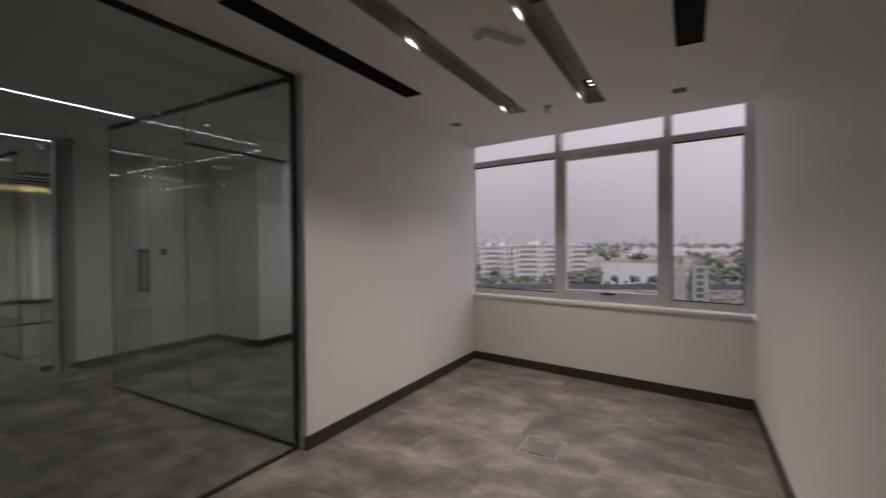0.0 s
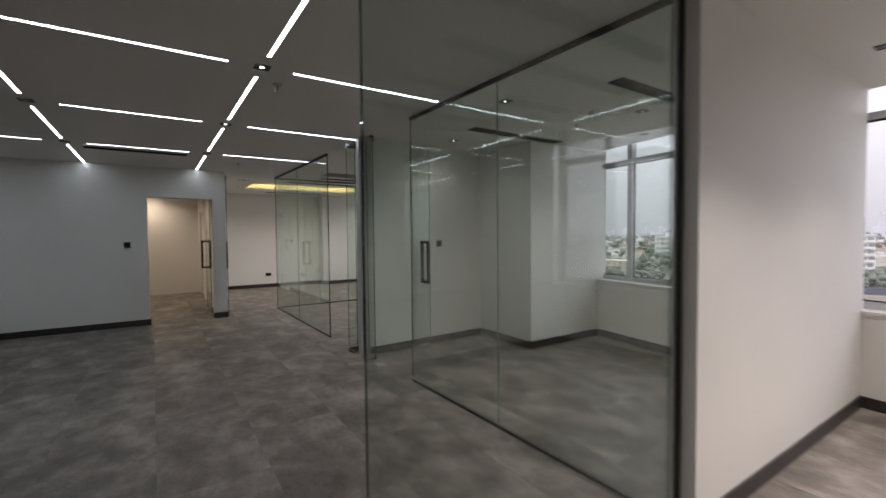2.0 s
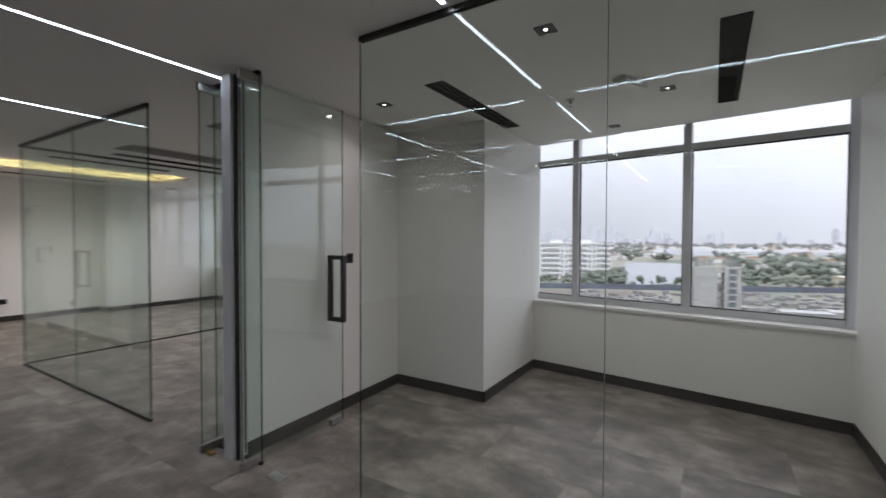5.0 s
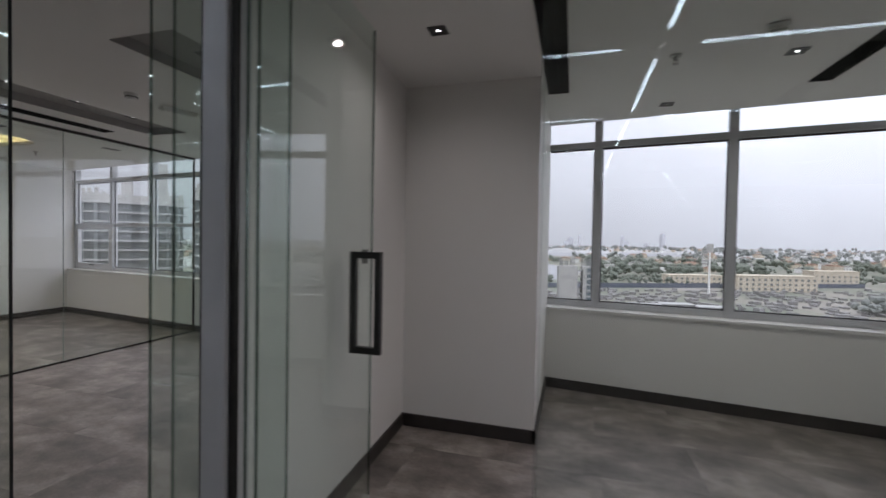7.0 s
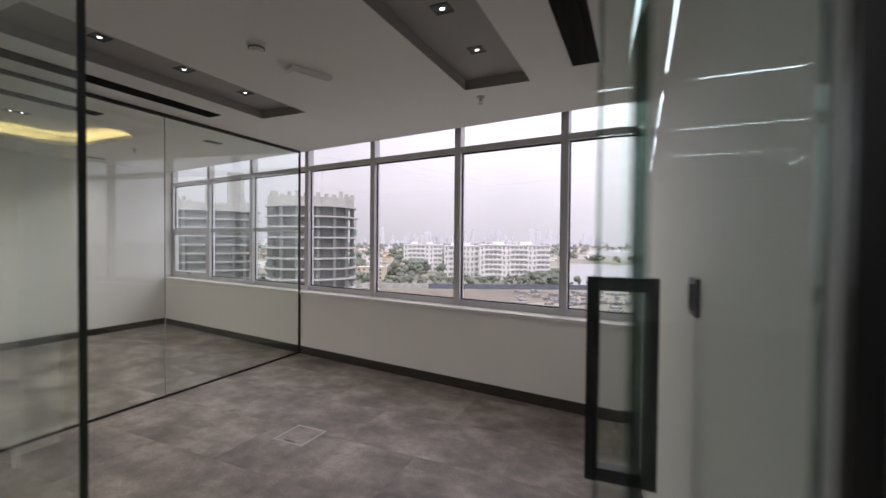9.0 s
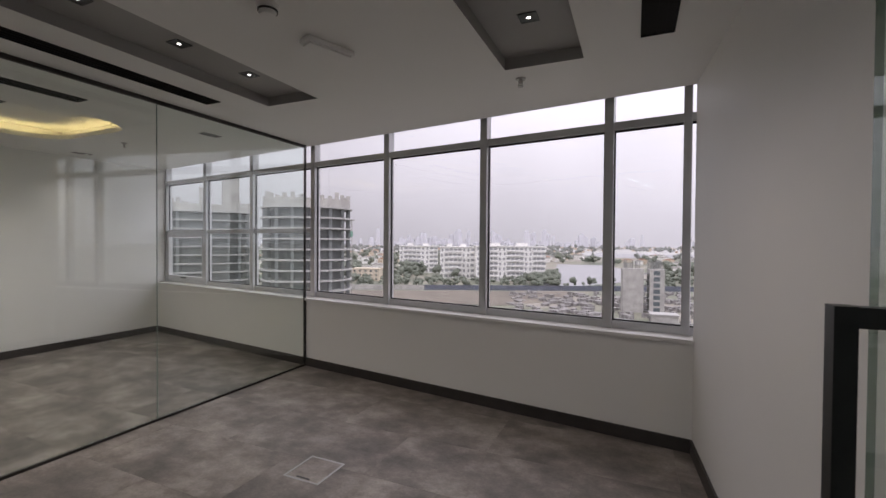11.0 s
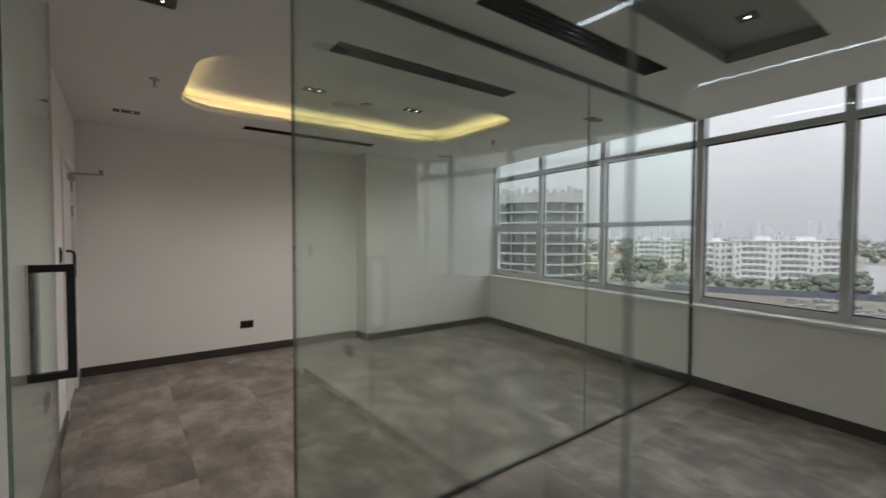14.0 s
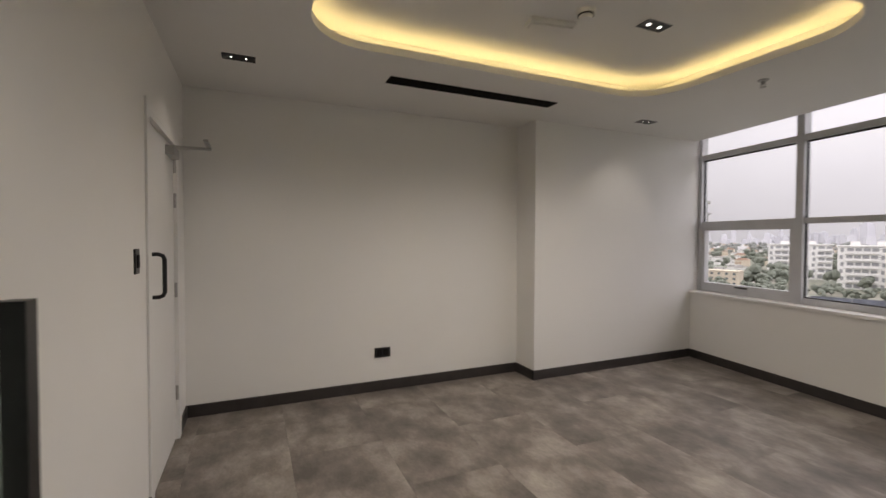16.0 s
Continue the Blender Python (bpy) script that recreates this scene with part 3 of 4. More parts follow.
def emergency(x, y, z=CEILING, rz=0):
    w = root("emergency_light", (x, y, z), "small white oblong emergency light on the ceiling", "emergency light", rz=rz)
    part("body", boxes((-.15, .15, -.05, .05, -.03, 0)), PLASTIC, w, bevel=.012)
    part("lens", boxes((-.135, .135, -.038, .038, -.042, -.0302)), PLASTIC, w, bevel=.005)


smoke(-6.08, 3.776), smoke(-9.885, 3.65, CEILING + .15)
emergency(-6.09, 4.23, rz=70), emergency(-10.08, 3.55, CEILING + .15, rz=80), emergency(-1.556, 3.88, rz=70), emergency(1.353, 2.62, rz=60)

# ---- wall fittings ----


def switch(x, y, z, rz, w=.088, h=.088, name="light_switch", label="square black light switch plate"):
    """Plate on a wall; local -y faces the room."""
    o = root(name, (x, y, z), label, name.replace("_", " "), rz=rz)
    plate = part("plate", boxes((-w / 2, w / 2, -.009, 0, -h / 2, h / 2)), BLACK, o, bevel=.003)
    k = max(1, round(w / .07))
    for i in range(k):
        c = (i - (k - 1) / 2) * .06
        part("rocker", boxes((c - .024, c + .024, -.013, -.0092, -.03, .03)), VENT, plate, bevel=.002)


switch(BC1 - .052, 3.475, 1.325, 93)
switch(BC0 - .042, 3.1, 1.33, -86.5)
switch(WW, -.037, 1.316, 90)
switch(-10.265, BACK, 1.305, 180, .075, .115)
switch(END, 2.97, .355, 90, .15, .09, "wall_socket", "black double wall socket above the skirting")
switch(-9.4, BACK, .5, 180, .15, .09, "wall_socket", "black double wall socket above the skirting")

# service door of the last room
d = root("door_1", ((DX0 + DX1) / 2, BACK, 0), "closed white painted service door with a black pull", "door", kind="structure")
hw = (DX1 - DX0) / 2
leaf = part("leaf", boxes((-hw + .032, hw - .032, -.055, -.012, .008, DH - .035)), DOORP, d, bevel=.003)
part("door_frame", boxes((-hw, -hw + .03, -.1, .012, 0, DH), (hw - .03, hw, -.1, .012, 0, DH), (-hw + .03, hw - .03, -.1, .012, DH - .03, DH)), DOORP, d)
part("architrave", boxes((-hw - .05, -hw, .0005, .013, 0, DH + .05), (hw, hw + .05, .0005, .013, 0, DH + .05), (-hw, hw, .0005, .013, DH, DH + .05)), DOORP, d, bevel=.003)
bm = bmesh.new()
hx = hw - .09
# a round bar bent into a shallow D on two rose plates
route = [(-.012, 1.095), (.03, 1.095), (.05, 1.103), (.058, 1.122), (.058, 1.298), (.05, 1.317), (.03, 1.325), (-.012, 1.325)]
rings = []
for k, (py, pz) in enumerate(route):
    a, b = route[max(k - 1, 0)], route[min(k + 1, len(route) - 1)]
    d2 = Vector((0, b[0] - a[0], b[1] - a[1])).normalized()
    side = d2.cross(Vector((1, 0, 0)))
    rings.append([bm.verts.new(Vector((hx, py, pz)) + Vector((1, 0, 0)) * (.011 * math.cos(q * math.pi / 5)) + side * (.011 * math.sin(q * math.pi / 5))) for q in range(10)])
for ra, rb in zip(rings, rings[1:]):
    for q in range(10):
        bm.faces.new((ra[q], ra[(q + 1) % 10], rb[(q + 1) % 10], rb[q]))
for z in (1.095, 1.325):
    cyl(bm, 0, 0, -.012, -.003, .022, .022, 16, m=Matrix.Translation((hx, 0, z)) @ Matrix.Rotation(radians(-90), 4, 'X'))
part("pull_handle", bm, BLACK, leaf, "black tubular pull handle")
for z in (.28, 1.0, 1.62, 1.86):
    bm = bmesh.new()
    cyl(bm, -hw + .03, -.002, z, z + .1, .009, .009, 12)
    part("hinge", bm, STEEL, leaf)
c = root("door_closer", (DX0 + .40, BACK - .012, DH - .1), "steel overhead door closer with folding arm", "door closer")
part("body", boxes((-.3, -.08, 0, .05, -.03, .03)), STEEL, c, bevel=.006)
part("arm", boxes((-.205, -.175, .03, .25, .03, .046), (-.205, .03, .222, .25, .0465, .06)), STEEL, c)

# floor boxes and door hardware on the floor


def floor_box(x, y, s=.27):
    w = root("floor_box", (x, y, 0), "square metal floor box lid with a vinyl inlay", "floor box")
    h = s / 2
    part("frame", boxes((-h, h, -h, -h + .012, 0, .003), (-h, h, h - .012, h, 0, .003), (-h, -h + .012, -h + .012, h - .012, 0, .003), (h - .012, h, -h + .012, h - .012, 0, .003)), STEEL, w)
    lid = part("lid", boxes((-h + .014, h - .014, -h + .014, h - .014, 0, .0022)), FLOOR, w)
    part("finger_slot", boxes((-.05, .05, -h + .02, -h + .035, .0022, .0028)), BLACK, lid)


floor_box(1.4, 3.23), floor_box(-6.325, 4.405)
thing("floor_strike", boxes((-3.43, -3.29, 2.34, 2.42, 0, .003)), STEEL, "small steel strike plate in the floor", "strike plate", bevel=.001)
thing("door_stop", boxes((-4.03, -3.96, 2.30, 2.34, 0, .02)), BRASS, "small brass door stop on the floor", "door stop", bevel=.004)

# ---- floor tiles, laid half-bond ----
TW, TD = 1.2, .6


def tile_mesh(w, dd):
    bm = bmesh.new()
    g, b = .0004, .0006
    lo = [bm.verts.new(v) for v in ((g, g, -.005), (w - g, g, -.005), (w - g, dd - g, -.005), (g, dd - g, -.005))]
    hi = [bm.verts.new(v) for v in ((g + b, g + b, 0), (w - g - b, g + b, 0), (w - g - b, dd - g - b, 0), (g + b, dd - g - b, 0))]
    mid = [bm.verts.new((v.co.x, v.co.y, -.0005)) for v in lo]
    bm.faces.new(hi)
    for i in range(4):
        j = (i + 1) % 4
        bm.faces.new((lo[i], lo[j], mid[j], mid[i])), bm.faces.new((mid[i], mid[j], hi[j], hi[i]))
    me = bpy.data.meshes.new("tile")
    bm.to_mesh(me)
    bm.free()
    me.materials.append(FLOOR)
    return me


TILE = tile_mesh(TW, TD)
rest = []
j0 = math.floor((Y0 - 2.69) / TD)
for j in range(j0, 8):
    y = 2.69 + j * TD
    off = .6 if j % 2 else 0
    for i in range(-4, 16):
        x = -12.6 + i * TW + off - 1.2
        if y > max(fy(x), fy(x + TW)) + .3:
            continue
        if -2.6 < y and -13 < x < 3:
            cut = fy(x) + .1 - y
            if cut < .05:
                continue
            o = new("tile", TILE if cut >= TD else tile_mesh(TW, cut))
            o.location = (x, y, 0)
            o.parent = floor
        else:
            rest.append((x, y))
bm = bmesh.new()
for x, y in rest:
    box(bm, x + .0012, x + TW - .0012, y + .0012, y + TD - .0012, -.005, 0)
part("tile_field", bm, FLOOR, floor)["kind"] = "stuff"

# ---- outside ----
GZ = -38.0
EX, EY = -4.5, 2.0
rnd = random.Random(7)


def polar(yaw, depth, ax=24.3):
    """Plan point on a bearing, at a depth along the bearing ax."""
    a = radians(yaw)
    r = depth / math.cos(radians(yaw - ax))
    return EX - r * math.sin(a), EY + r * math.cos(a)


CONC = mat("raw_concrete", (0.36, 0.35, 0.33), 0.85, scale=.25, vary=0.2, bump=0)
# darker copy of the raw concrete, with shade put into the colour
CONC_D = mat("shaded_concrete", (0.20, 0.20, 0.20), 0.85, scale=.3, vary=0.25, bump=0)
WHITE_F = mat("white_render", (0.72, 0.71, 0.69), 0.8, scale=.1, vary=0.06, bump=0)
CREAM_F = mat("cream_render", (0.55, 0.48, 0.38), 0.85, scale=.1, vary=0.1, bump=0)
DARKWIN = mat("dark_window_and_opening", (0.10, 0.12, 0.13), 0.2, scale=.5, vary=0.2, bump=0)
TERRA = mat("terracotta_roof", (0.38, 0.24, 0.18), 0.85, scale=.2, vary=0.2, bump=0)
FOLI = mat("foliage", (0.125, 0.14, 0.11), 0.9, scale=.35, vary=0.2, bump=0)
# nearly matte; the sky's reflection is put into the pale base colour
WATERM = mat("lake_water", (0.31, 0.31, 0.32), 0.8, scale=.02, vary=0.05, bump=0, spec=0.1)
SAND = mat("sand", (0.15, 0.13, 0.105), 0.9, scale=.05, vary=0.2, bump=0)
NET = mat("netted_interior", (0.17, 0.18, 0.18), 0.9, scale=.15, vary=0.3, bump=0)
PALESLAB = mat("pale_slab_edge", (0.37, 0.365, 0.355), 0.85, scale=.3, vary=0.12, bump=0)
CRANEG = mat("green_crane_paint", (0.16, 0.30, 0.24), 0.6, scale=.5, vary=0.1, bump=0)
# apartment windows, lightened so the colour holds the haze before them
APTWIN = mat("hazed_window", (0.27, 0.275, 0.28), 0.5, scale=.3, vary=0.15, bump=0)
# skyline tone, washed out in the base colour to stand for haze
PALE = mat("hazed_tower", (0.53, 0.53, 0.56), 0.9, scale=.01, vary=0.03, bump=0)
WALLB = mat("dark_hoarding", (0.10, 0.11, 0.14), 0.7, scale=.2, vary=0.25, bump=0)
SCRAP = mat("site_clutter", (0.215, 0.205, 0.20), 0.9, scale=.6, vary=0.5, bump=0, per_object=.1)
BARK = mat("bark", (0.10, 0.075, 0.05), 0.9, scale=2, vary=0.3, bump=0)


def land_mat():
    m = bpy.data.materials.new("city_ground")
    m.use_nodes = True
    n, l = m.node_tree.nodes, m.node_tree.links
    geo = n.new("ShaderNodeNewGeometry")
    a = n.new("ShaderNodeTexNoise")
    a.inputs["Scale"].default_value, a.inputs["Detail"].default_value, a.inputs["Roughness"].default_value = .012, 9, .65
    l.new(geo.outputs["Position"], a.inputs["Vector"])
    r = n.new("ShaderNodeValToRGB")
    c = r.color_ramp
    c.elements[0].position, c.elements[0].color = .36, (.13, .145, .115, 1)
    c.elements[1].position, c.elements[1].color = .66, (.28, .265, .24, 1)
    e = c.elements.new(.47)
    e.color = (.17, .175, .13, 1)
    e = c.elements.new(.55)
    e.color = (.235, .215, .18, 1)
    l.new(a.outputs[0], r.inputs[0])
    l.new(r.outputs[0], n["Principled BSDF"].inputs["Base Color"])
    n["Principled BSDF"].inputs["Roughness"].default_value = .95
    return m


thing("ground", boxes((-5000, 5000, 7, 5000, GZ - 1, GZ)), land_mat(), "dusty green and sandy city ground to the horizon", "ground", "structure")


# paler than the near ground: distance haze is put into its colour
thing("ground_far", boxes((-5000, 5000, 1500, 5000, GZ - .5, GZ + .15)), mat("hazed_plain", (0.36, 0.355, 0.35), 0.95, scale=.004, vary=0.18, bump=0), "pale plain at the edge of the city, haze in its colour", "ground", "structure")


def blobs(bm, x, y, z, r, n, squash=.8):
    for k in range(n):
        m = Matrix.Translation((x + rnd.uniform(-.6, .6) * r, y + rnd.uniform(-.6, .6) * r, z + rnd.uniform(.0, .9) * r)) @ Matrix.Rotation(rnd.uniform(0, 6), 4, 'Z') @ Matrix.Diagonal((r * rnd.uniform(.35, .7), r * rnd.uniform(.35, .7), r * squash * rnd.uniform(.35, .7), 1))
        for f in ICO_F:
            bm.faces.new([bm.verts.new(m @ (ICO_V[i] * ICO_J[(i + k) % len(ICO_J)])) for i in f])


tmp = bmesh.new()
bmesh.ops.create_icosphere(tmp, subdivisions=1, radius=1)
ICO_V = [v.co.copy() for v in tmp.verts]
ICO_F = [[v.index for v in f.verts] for f in tmp.faces]
tmp.free()
ICO_J = [rnd.uniform(.7, 1.25) for _ in ICO_V]


def wood(lot, name, label):
    bm = bmesh.new()
    for x, y, r in lot:
        blobs(bm, x, y, GZ + r * .5, r, 5 if r > 4 else 3)
    me = bpy.data.meshes.new(name)
    bm.to_mesh(me)
    bm.free()
    me.materials.append(FOLI)
    tagged(new(name, me), label, "trees", "", "stuff")


def in_lake(yaw, dep):
    return (-2 < yaw < 11.5 and 392 < dep < 800) or (-13 < yaw < 6 and 1150 < dep < 1800)


lot = []
for i in range(330):
    yaw, dep = rnd.uniform(-32, 50), rnd.uniform(375, 440)
    if not in_lake(yaw, dep):
        lot.append((*polar(yaw, dep), rnd.uniform(3, 6)))
for i in range(120):
    yaw, dep = rnd.uniform(9, 12), rnd.uniform(395, 520)
    lot.append((*polar(yaw, dep), rnd.uniform(3, 7)))
wood(lot, "near_trees", "band of dark green trees before the apartments")
lot = []
for i in range(1500):
    yaw, dep = rnd.uniform(-42, 60), 460 + 2600 * rnd.random() ** 1.6
    if not in_lake(yaw, dep):
        lot.append((*polar(yaw, dep), rnd.uniform(4, 9) * (1 + dep / 2500)))
wood([p for p in lot if p[1] < 1000], "far_trees", "far green tree cover between low houses")
# greyer copy of the foliage for far trees, with haze in the colour
FOLI = mat("hazed_foliage", (0.20, 0.21, 0.195), 0.9, scale=.1, vary=0.15, bump=0)
wood([p for p in lot if p[1] >= 1000], "hazed_trees", "grey green trees near the horizon, haze in their colour")
lot = [(*polar(rnd.uniform(-34, -28), rnd.uniform(200, 240)), rnd.uniform(4, 8)) for i in range(26)]
wood(lot, "side_trees", "clump of dark green trees beside the building site")

# low houses to the horizon
for name, wallm, share in (("white_houses", WHITE_F, 0), ("cream_houses", CREAM_F, 1)):
    bm = bmesh.new()
    br = bmesh.new()
    for i in range(560):
        yaw, dep = rnd.uniform(-42, 62), 560 + 3300 * rnd.random() ** 1.4
        if in_lake(yaw, dep) or (8 < yaw < 31 and dep < 760):
            continue
        x, y = polar(yaw, dep)
        m = Matrix.Translation((x, y, GZ)) @ Matrix.Rotation(rnd.uniform(0, 3), 4, 'Z')
        a, b, h = rnd.uniform(5, 13), rnd.uniform(5, 10), rnd.uniform(5, 11)
        box(bm, -a, a, -b, b, 0, h, m=m)
        box(br, -a - .6, a + .6, -b - .6, b + .6, h, h + .6, m=m)
        box(br, -a * .7, a * .7, -b * .6, b * .6, h + .6, h + 2.2, m=m)
        for k in range(3):
            s = -a + 2 * a * (k + .5) / 3
            box(br, s - .8, s + .8, -b - .15, b + .15, h * .35, h * .62, m=m)
    thing(name, bm, wallm, "many low villas spread over the far city", "houses", "stuff")
    thing("house_roofs", br, TERRA if share else CONC, "flat and tiled roofs of the far villas", "roofs", "stuff")

# lake
for a, pts in enumerate(([(11, 400), (6.5, 392), (1.0, 440), (-1.5, 560), (3.5, 770), (9, 800), (9.2, 640), (10.5, 520)], [(6, 1250), (-2, 1150), (-13, 1300), (-13, 1500), (-2, 1550), (4, 1800)])):
    thing("water", prism([polar(*p) for p in pts][::1], GZ - .5, GZ + .25), WATERM, "pale still lake water among the trees", "water", "structure")

# boundary hoarding and sandy strip
A, B = polar(41, 356), polar(-28, 356)
d = Vector((B[0] - A[0], B[1] - A[1], 0))
m = Matrix.Translation((*A, GZ)) @ Matrix.Rotation(math.atan2(d.y, d.x), 4, 'Z')
w = root("hoarding", (0, 0, 0), "long dark hoarding round the building site", "hoarding")
n = 30
for i in range(n):
    s0, s1 = d.length * i / n, d.length * (i + 1) / n
    part("panel", boxes((s0 + .1, s1 - .1, -.3, .3, 0, 4.2), m=m), CONC if i < 5 else WALLB, w)
thing("sand_strip", prism([polar(p, q) for p, q in ((40, 348), (40, 300), (16, 270), (7, 300), (7, 348))][::-1], GZ, GZ + .2), SAND, "sandy vacant ground inside the hoarding", "sand", "structure")
bm = bmesh.new()
for i in range(900):
    yaw, dep = rnd.uniform(-34, 15), rnd.uniform(150, 335)
    x, y = polar(yaw, dep)
    m = Matrix.Translation((x, y, GZ)) @ Matrix.Rotation(rnd.uniform(0, 3), 4, 'Z')
    box(bm, -rnd.uniform(.5, 4), rnd.uniform(.5, 4), -rnd.uniform(.5, 2.5), rnd.uniform(.5, 2.5), 0, rnd.uniform(.4, 2.6), m=m)
thing("site_clutter", bm, SCRAP, "stacked building material on the construction site", "building material", "stuff")

# apartment building with storeys of balconies
pane_me = None


def apartment(yaw0, yaw1, depth, top, storeys, bays):
    A, B = polar(yaw0, depth), polar(yaw1, depth)
    d = Vector((B[0] - A[0], B[1] - A[1], 0))
    w = root("apartment_building", (*A, GZ), "white apartment block with stepped balconies", "apartment building", "far apartment blocks", rz=math.degrees(math.atan2(d.y, d.x)))
    L, H = d.length, top - GZ
    st = H / storeys
    part("wall", boxes((0, L, 1.5, 22, 0, H)), WHITE_F, w)
    part("roof", boxes((-1, L + 1, .5, 23, H, H + .8), (L * .2, L * .35, 4, 14, H + .8, H + 4), (L * .6, L * .75, 4, 14, H + .8, H + 4)), WHITE_F, w)
    win = mesh("window", boxes((-1, 1, -.12, .05, 0, st * .56)), APTWIN)
    for k in range(storeys):
        for b in range(bays):
            o = new("window", win)
            o.parent = w
            o.location = (L * (b + .5) / bays + (.3 if k % 2 else -.3), 1.5, k * st + st * .22)
            o.scale = (L / bays * (.40 if (b * 7 + b // 3) % 4 else .2), 1, 1)
    bal = mesh("balcony", boxes((-1, 1, -1.7, 0, 0, st * .12), (-1, 1, -1.7, -1.5, st * .12, st * .34)), WHITE_F)
    for k in range(1, storeys):
        for b in range(0, bays):
            if (b * 7 + b // 3) % 4 == 0:
                continue
            o = new("balcony", bal)
            o.parent = w
            o.location = (L * (b + .5) / bays, 1.45, k * st)
            o.scale = (L / bays * .47, 1, 1)


apartment(29.6, 24.5, 560, -4.0, 6, 9)
apartment(24.2, 19.6, 470, -4.0, 6, 8)
apartment(19.4, 10.4, 440, -2.6, 7, 16)


def tower(yaw, dist, radius, length, slabs_top, storey, label, face=0.0, parapet=True):
    a = radians(yaw)
    x, y = EX - dist * math.sin(a), EY + dist * math.cos(a)
    w = root("construction_tower", (x, y, GZ), label, "tower under construction", "unfinished towers", rz=yaw + face)
    seg = 14
    out = [(length + radius * math.cos(radians(-90 + 180 * i / seg)), radius * math.sin(radians(-90 + 180 * i / seg))) for i in range(seg + 1)]
    out += [(-length + radius * math.cos(radians(90 + 180 * i / seg)), radius * math.sin(radians(90 + 180 * i / seg))) for i in range(seg + 1)]
    sl = mesh("slab", prism(out, 0, .5), PALESLAB)
    n = int((slabs_top - GZ) / storey)
    z0 = slabs_top - GZ - n * storey
    for k in range(n + 1):
        o = new("slab", sl)
        o.parent = w
        o.location = (0, 0, z0 + k * storey)
    part("core", prism([(px * .78, py * .78) for px, py in out], 0, slabs_top - GZ), NET, w)
    colm = mesh("column", boxes((-.45, .45, -.45, .45, 0, slabs_top - GZ)), NET)
    for i in range(0, len(out), 2):
        o = new("column", colm)
        o.parent = w
        o.location = (out[i][0] * .92, out[i][1] * .92, 0)
    if parapet:
        bm = prism([(px * .95, py * .95) for px, py in out], slabs_top - GZ + .42, slabs_top - GZ + 3.0)
        for i in range(0, len(out)):
            px, py = out[i][0] * .9, out[i][1] * .9
            box(bm, px - .6, px + .6, py - .5, py + .5, slabs_top - GZ + 3.0, slabs_top - GZ + rnd.uniform(3.4, 5.2))
        part("formwork", bm, CONC, w)
    return w


tower(41.2, 150, 12.5, 2.0, 11.8, 3.28, "unfinished round concrete tower with bare floor slabs")
t2 = tower(52.5, 195, 10, 8, 12.2, 3.3, "unfinished concrete tower with a tall lift core")
part("lift_core", boxes((5.5, 11.5, -4, 4, 40, 66)), CONC, t2)
part("lift_core", boxes((-2.5, 1.0, -3, 3, 48, 60)), CONC, t2)

# tower crane beside the round tower
a = radians(35.0)
w = root("tower_crane", (-8 - 176 * math.sin(a), 1.9 + 176 * math.cos(a), GZ), "slim lattice tower crane with a green cab", "crane", rz=20)
H = 48.0
for sx in (-.6, .6):
    for sy in (-.6, .6):
        part("leg", boxes((sx - .09, sx + .09, sy - .09, sy + .09, 0, H)), CONC, w)
bm = bmesh.new()
for k in range(24):
    m = Matrix.Translation((0, -.6, 1 + 2 * k)) @ Matrix.Rotation(radians(50 if k % 2 else -50), 4, 'Y')
    box(bm, -.85, .85, -.06, .06, -.06, .06, m=m)
part("bracing", bm, CONC, w)
part("cab", boxes((-1.1, .9, -1.2, .9, H - 6.5, H - 4.4)), CRANEG, w, "green operator cab", bevel=.1)
part("platform", boxes((-1.5, 1.5, -1.5, 1.5, H, H + .3)), CONC, w)

# bare lift shaft on the site, with starter bars
x, y = polar(-1.0, 249)
w = root("lift_shaft", (x, y, GZ), "bare concrete lift shaft with starter bars", "lift shaft", rz=10)
part("wall", boxes((-11, 0, -4, 4, 0, 25), (3.2, 11, -4, 4, 0, 25)), CONC, w)
for k in range(7):
    part("landing", boxes((0, 3.2, -3, 3, 1 + k * 3.5, 1.5 + k * 3.5)), CONC_D, w)
    # dark panel on the wall face, painted for the shade inside an opening
    part("opening", boxes((5.2, 8.6, -4.06, -3.9, .6 + k * 3.5, 3.0 + k * 3.5)), DARKWIN, w)
bm = bmesh.new()
for i in range(60):
    px, py = rnd.choice((rnd.uniform(-10.8, -.2), rnd.uniform(3.4, 10.8))), rnd.choice((-3.7, 3.7))
    box(bm, px - .1, px + .1, py - .1, py + .1, 25, 25 + rnd.uniform(3.5, 5.5))
part("starter_bars", bm, CONC_D, w)

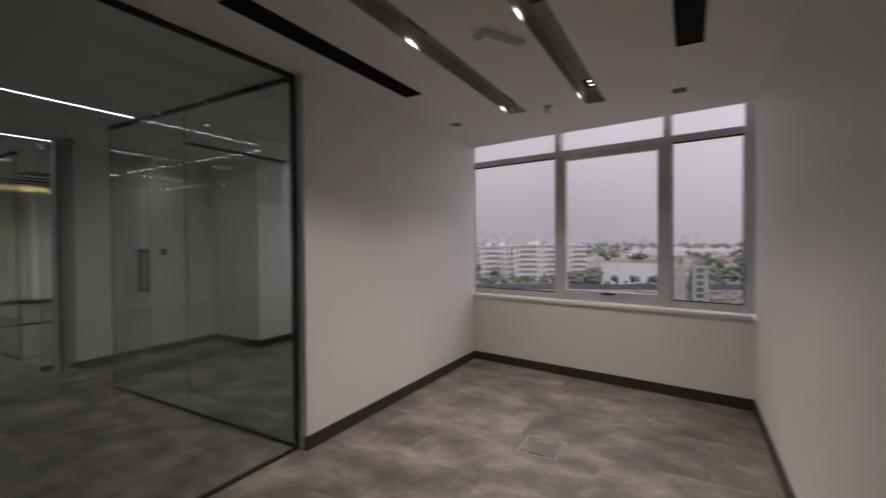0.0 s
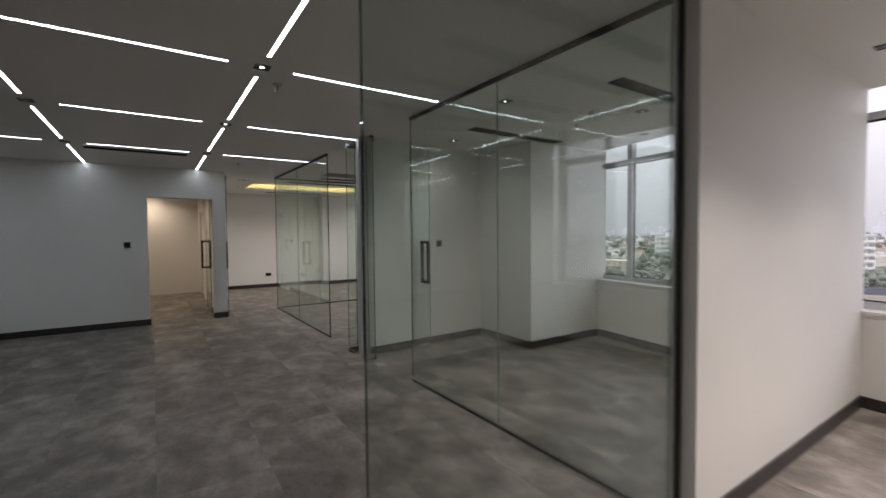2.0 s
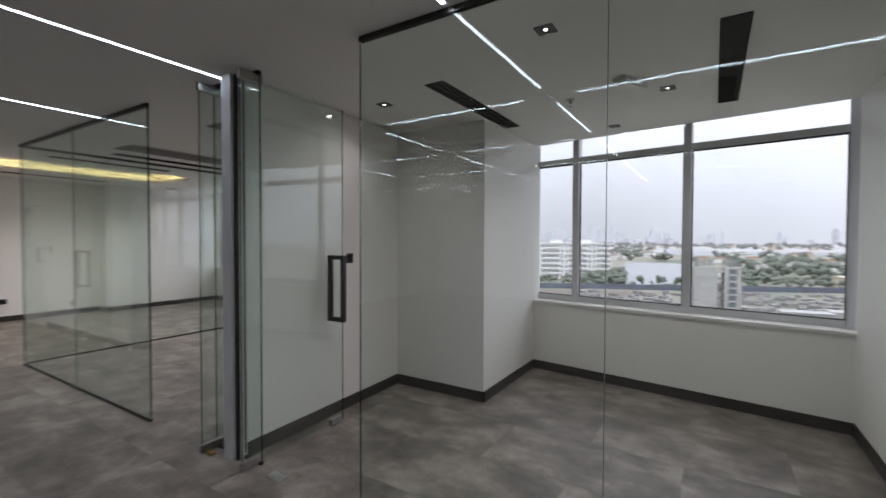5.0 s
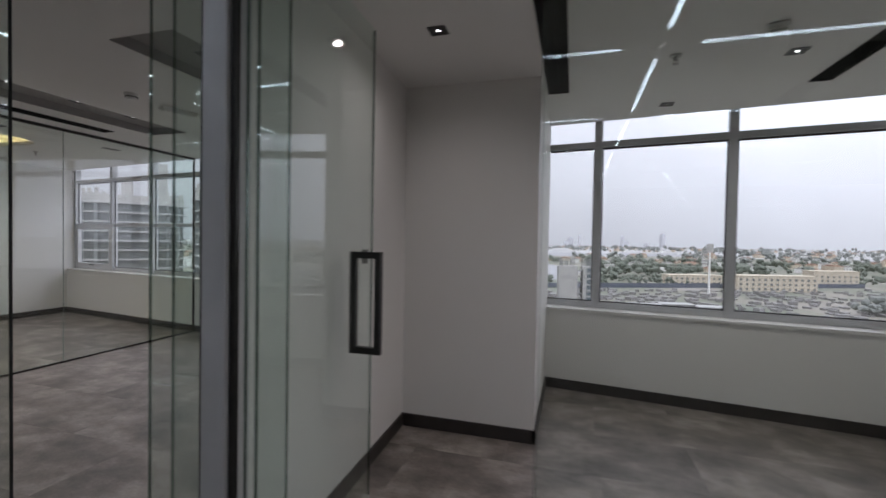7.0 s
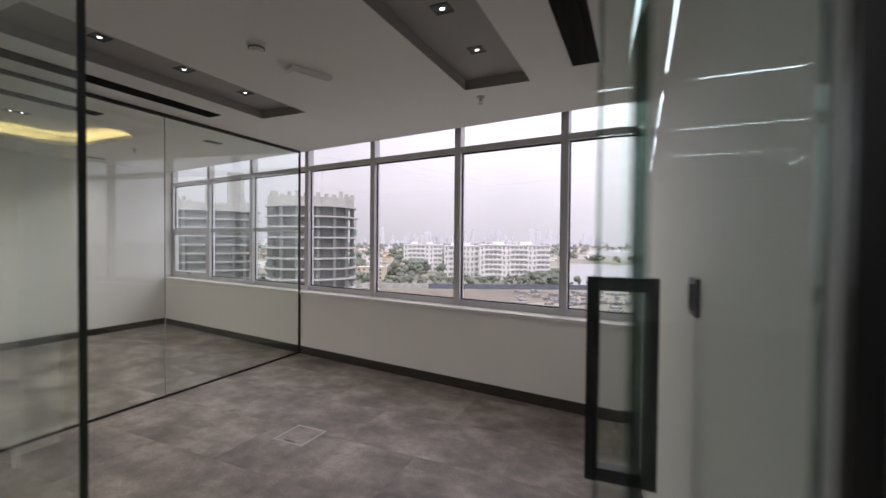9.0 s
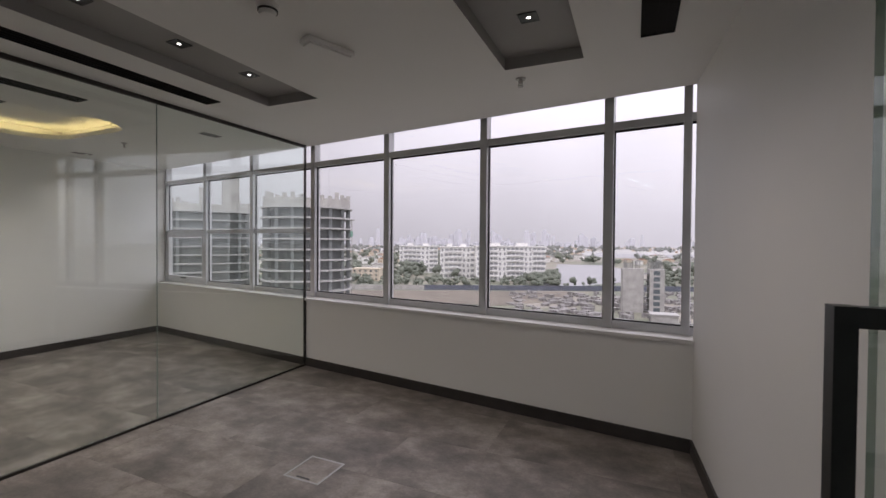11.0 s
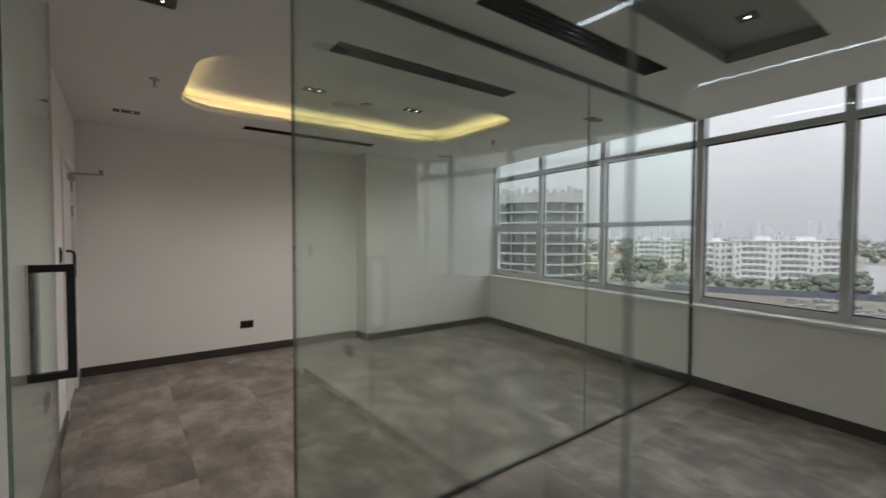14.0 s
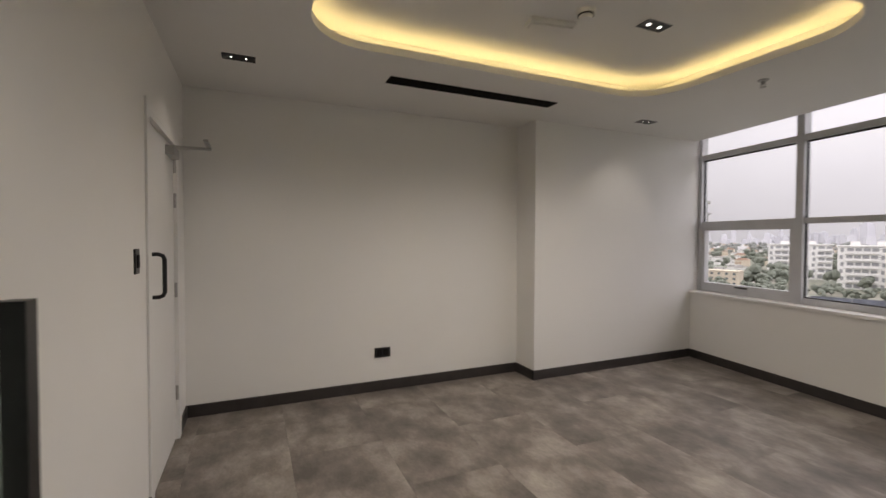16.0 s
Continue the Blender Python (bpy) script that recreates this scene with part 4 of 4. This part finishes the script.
# floodlight mast, long cream blocks and sheds
x, y = polar(-15.4, 330, 16.4)
w = root("floodlight_mast", (x, y, GZ), "tall white floodlight mast", "floodlight mast", rz=-15)
bm = bmesh.new()
cyl(bm, 0, 0, 0, 34, .9, .5, 12)
part("pole", bm, WHITE_F, w)
part("lamp_panel", boxes((-2.3, 2.3, -.4, .4, 33.5, 40)), CONC, w)
for yaw, dep, L, H in ((-21.5, 370, 34, 13), (-26, 420, 22, 15), (-14, 420, 26, 9), (34, 420, 14, 12)):
    x, y = polar(yaw, dep, 16.4)
    w = root("low_block", (x, y, GZ), "long cream coloured low building", "building", rz=16)
    part("wall", boxes((-L, L, 0, 14, 0, H)), CREAM_F, w)
    part("roof", boxes((-L - .5, L + .5, -.5, 14.5, H, H + .7)), CREAM_F, w)
    for i in range(int(L / 2.5)):
        s = -L + 2 * L * (i + .5) / int(L / 2.5)
        for k in range(int(H / 4)):
            part("window", boxes((s - 1, s + 1, -.15, .05, 1.2 + 4 * k, 3.0 + 4 * k)), DARKWIN, w)
for yaw, dep, L in ((-9, 245, 10), (-12.5, 250, 9), (-16, 240, 7), (-3.5, 225, 6)):
    x, y = polar(yaw, dep, 16.4)
    w = root("site_shed", (x, y, GZ), "pale metal site shed with a low roof", "shed", rz=rnd.uniform(0, 20))
    part("wall", boxes((-L, L, 0, 8, 0, 4)), CONC, w)
    part("roof", boxes((-L - .5, L + .5, -.6, 4.2, 4, 4.5), (-L - .5, L + .5, 4.2, 8.6, 4, 4.5)), PALESLAB, w)

# skyline at the edge of the city, haze put into its pale colour
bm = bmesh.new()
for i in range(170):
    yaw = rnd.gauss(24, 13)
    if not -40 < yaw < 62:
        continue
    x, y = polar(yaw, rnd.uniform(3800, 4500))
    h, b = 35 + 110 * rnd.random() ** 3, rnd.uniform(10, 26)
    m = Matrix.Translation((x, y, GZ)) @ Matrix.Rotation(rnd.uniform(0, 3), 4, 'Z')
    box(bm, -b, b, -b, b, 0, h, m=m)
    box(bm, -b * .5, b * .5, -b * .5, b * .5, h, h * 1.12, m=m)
thing("skyline", bm, PALE, "pale far towers on the horizon, haze in their colour", "skyline", "stuff")
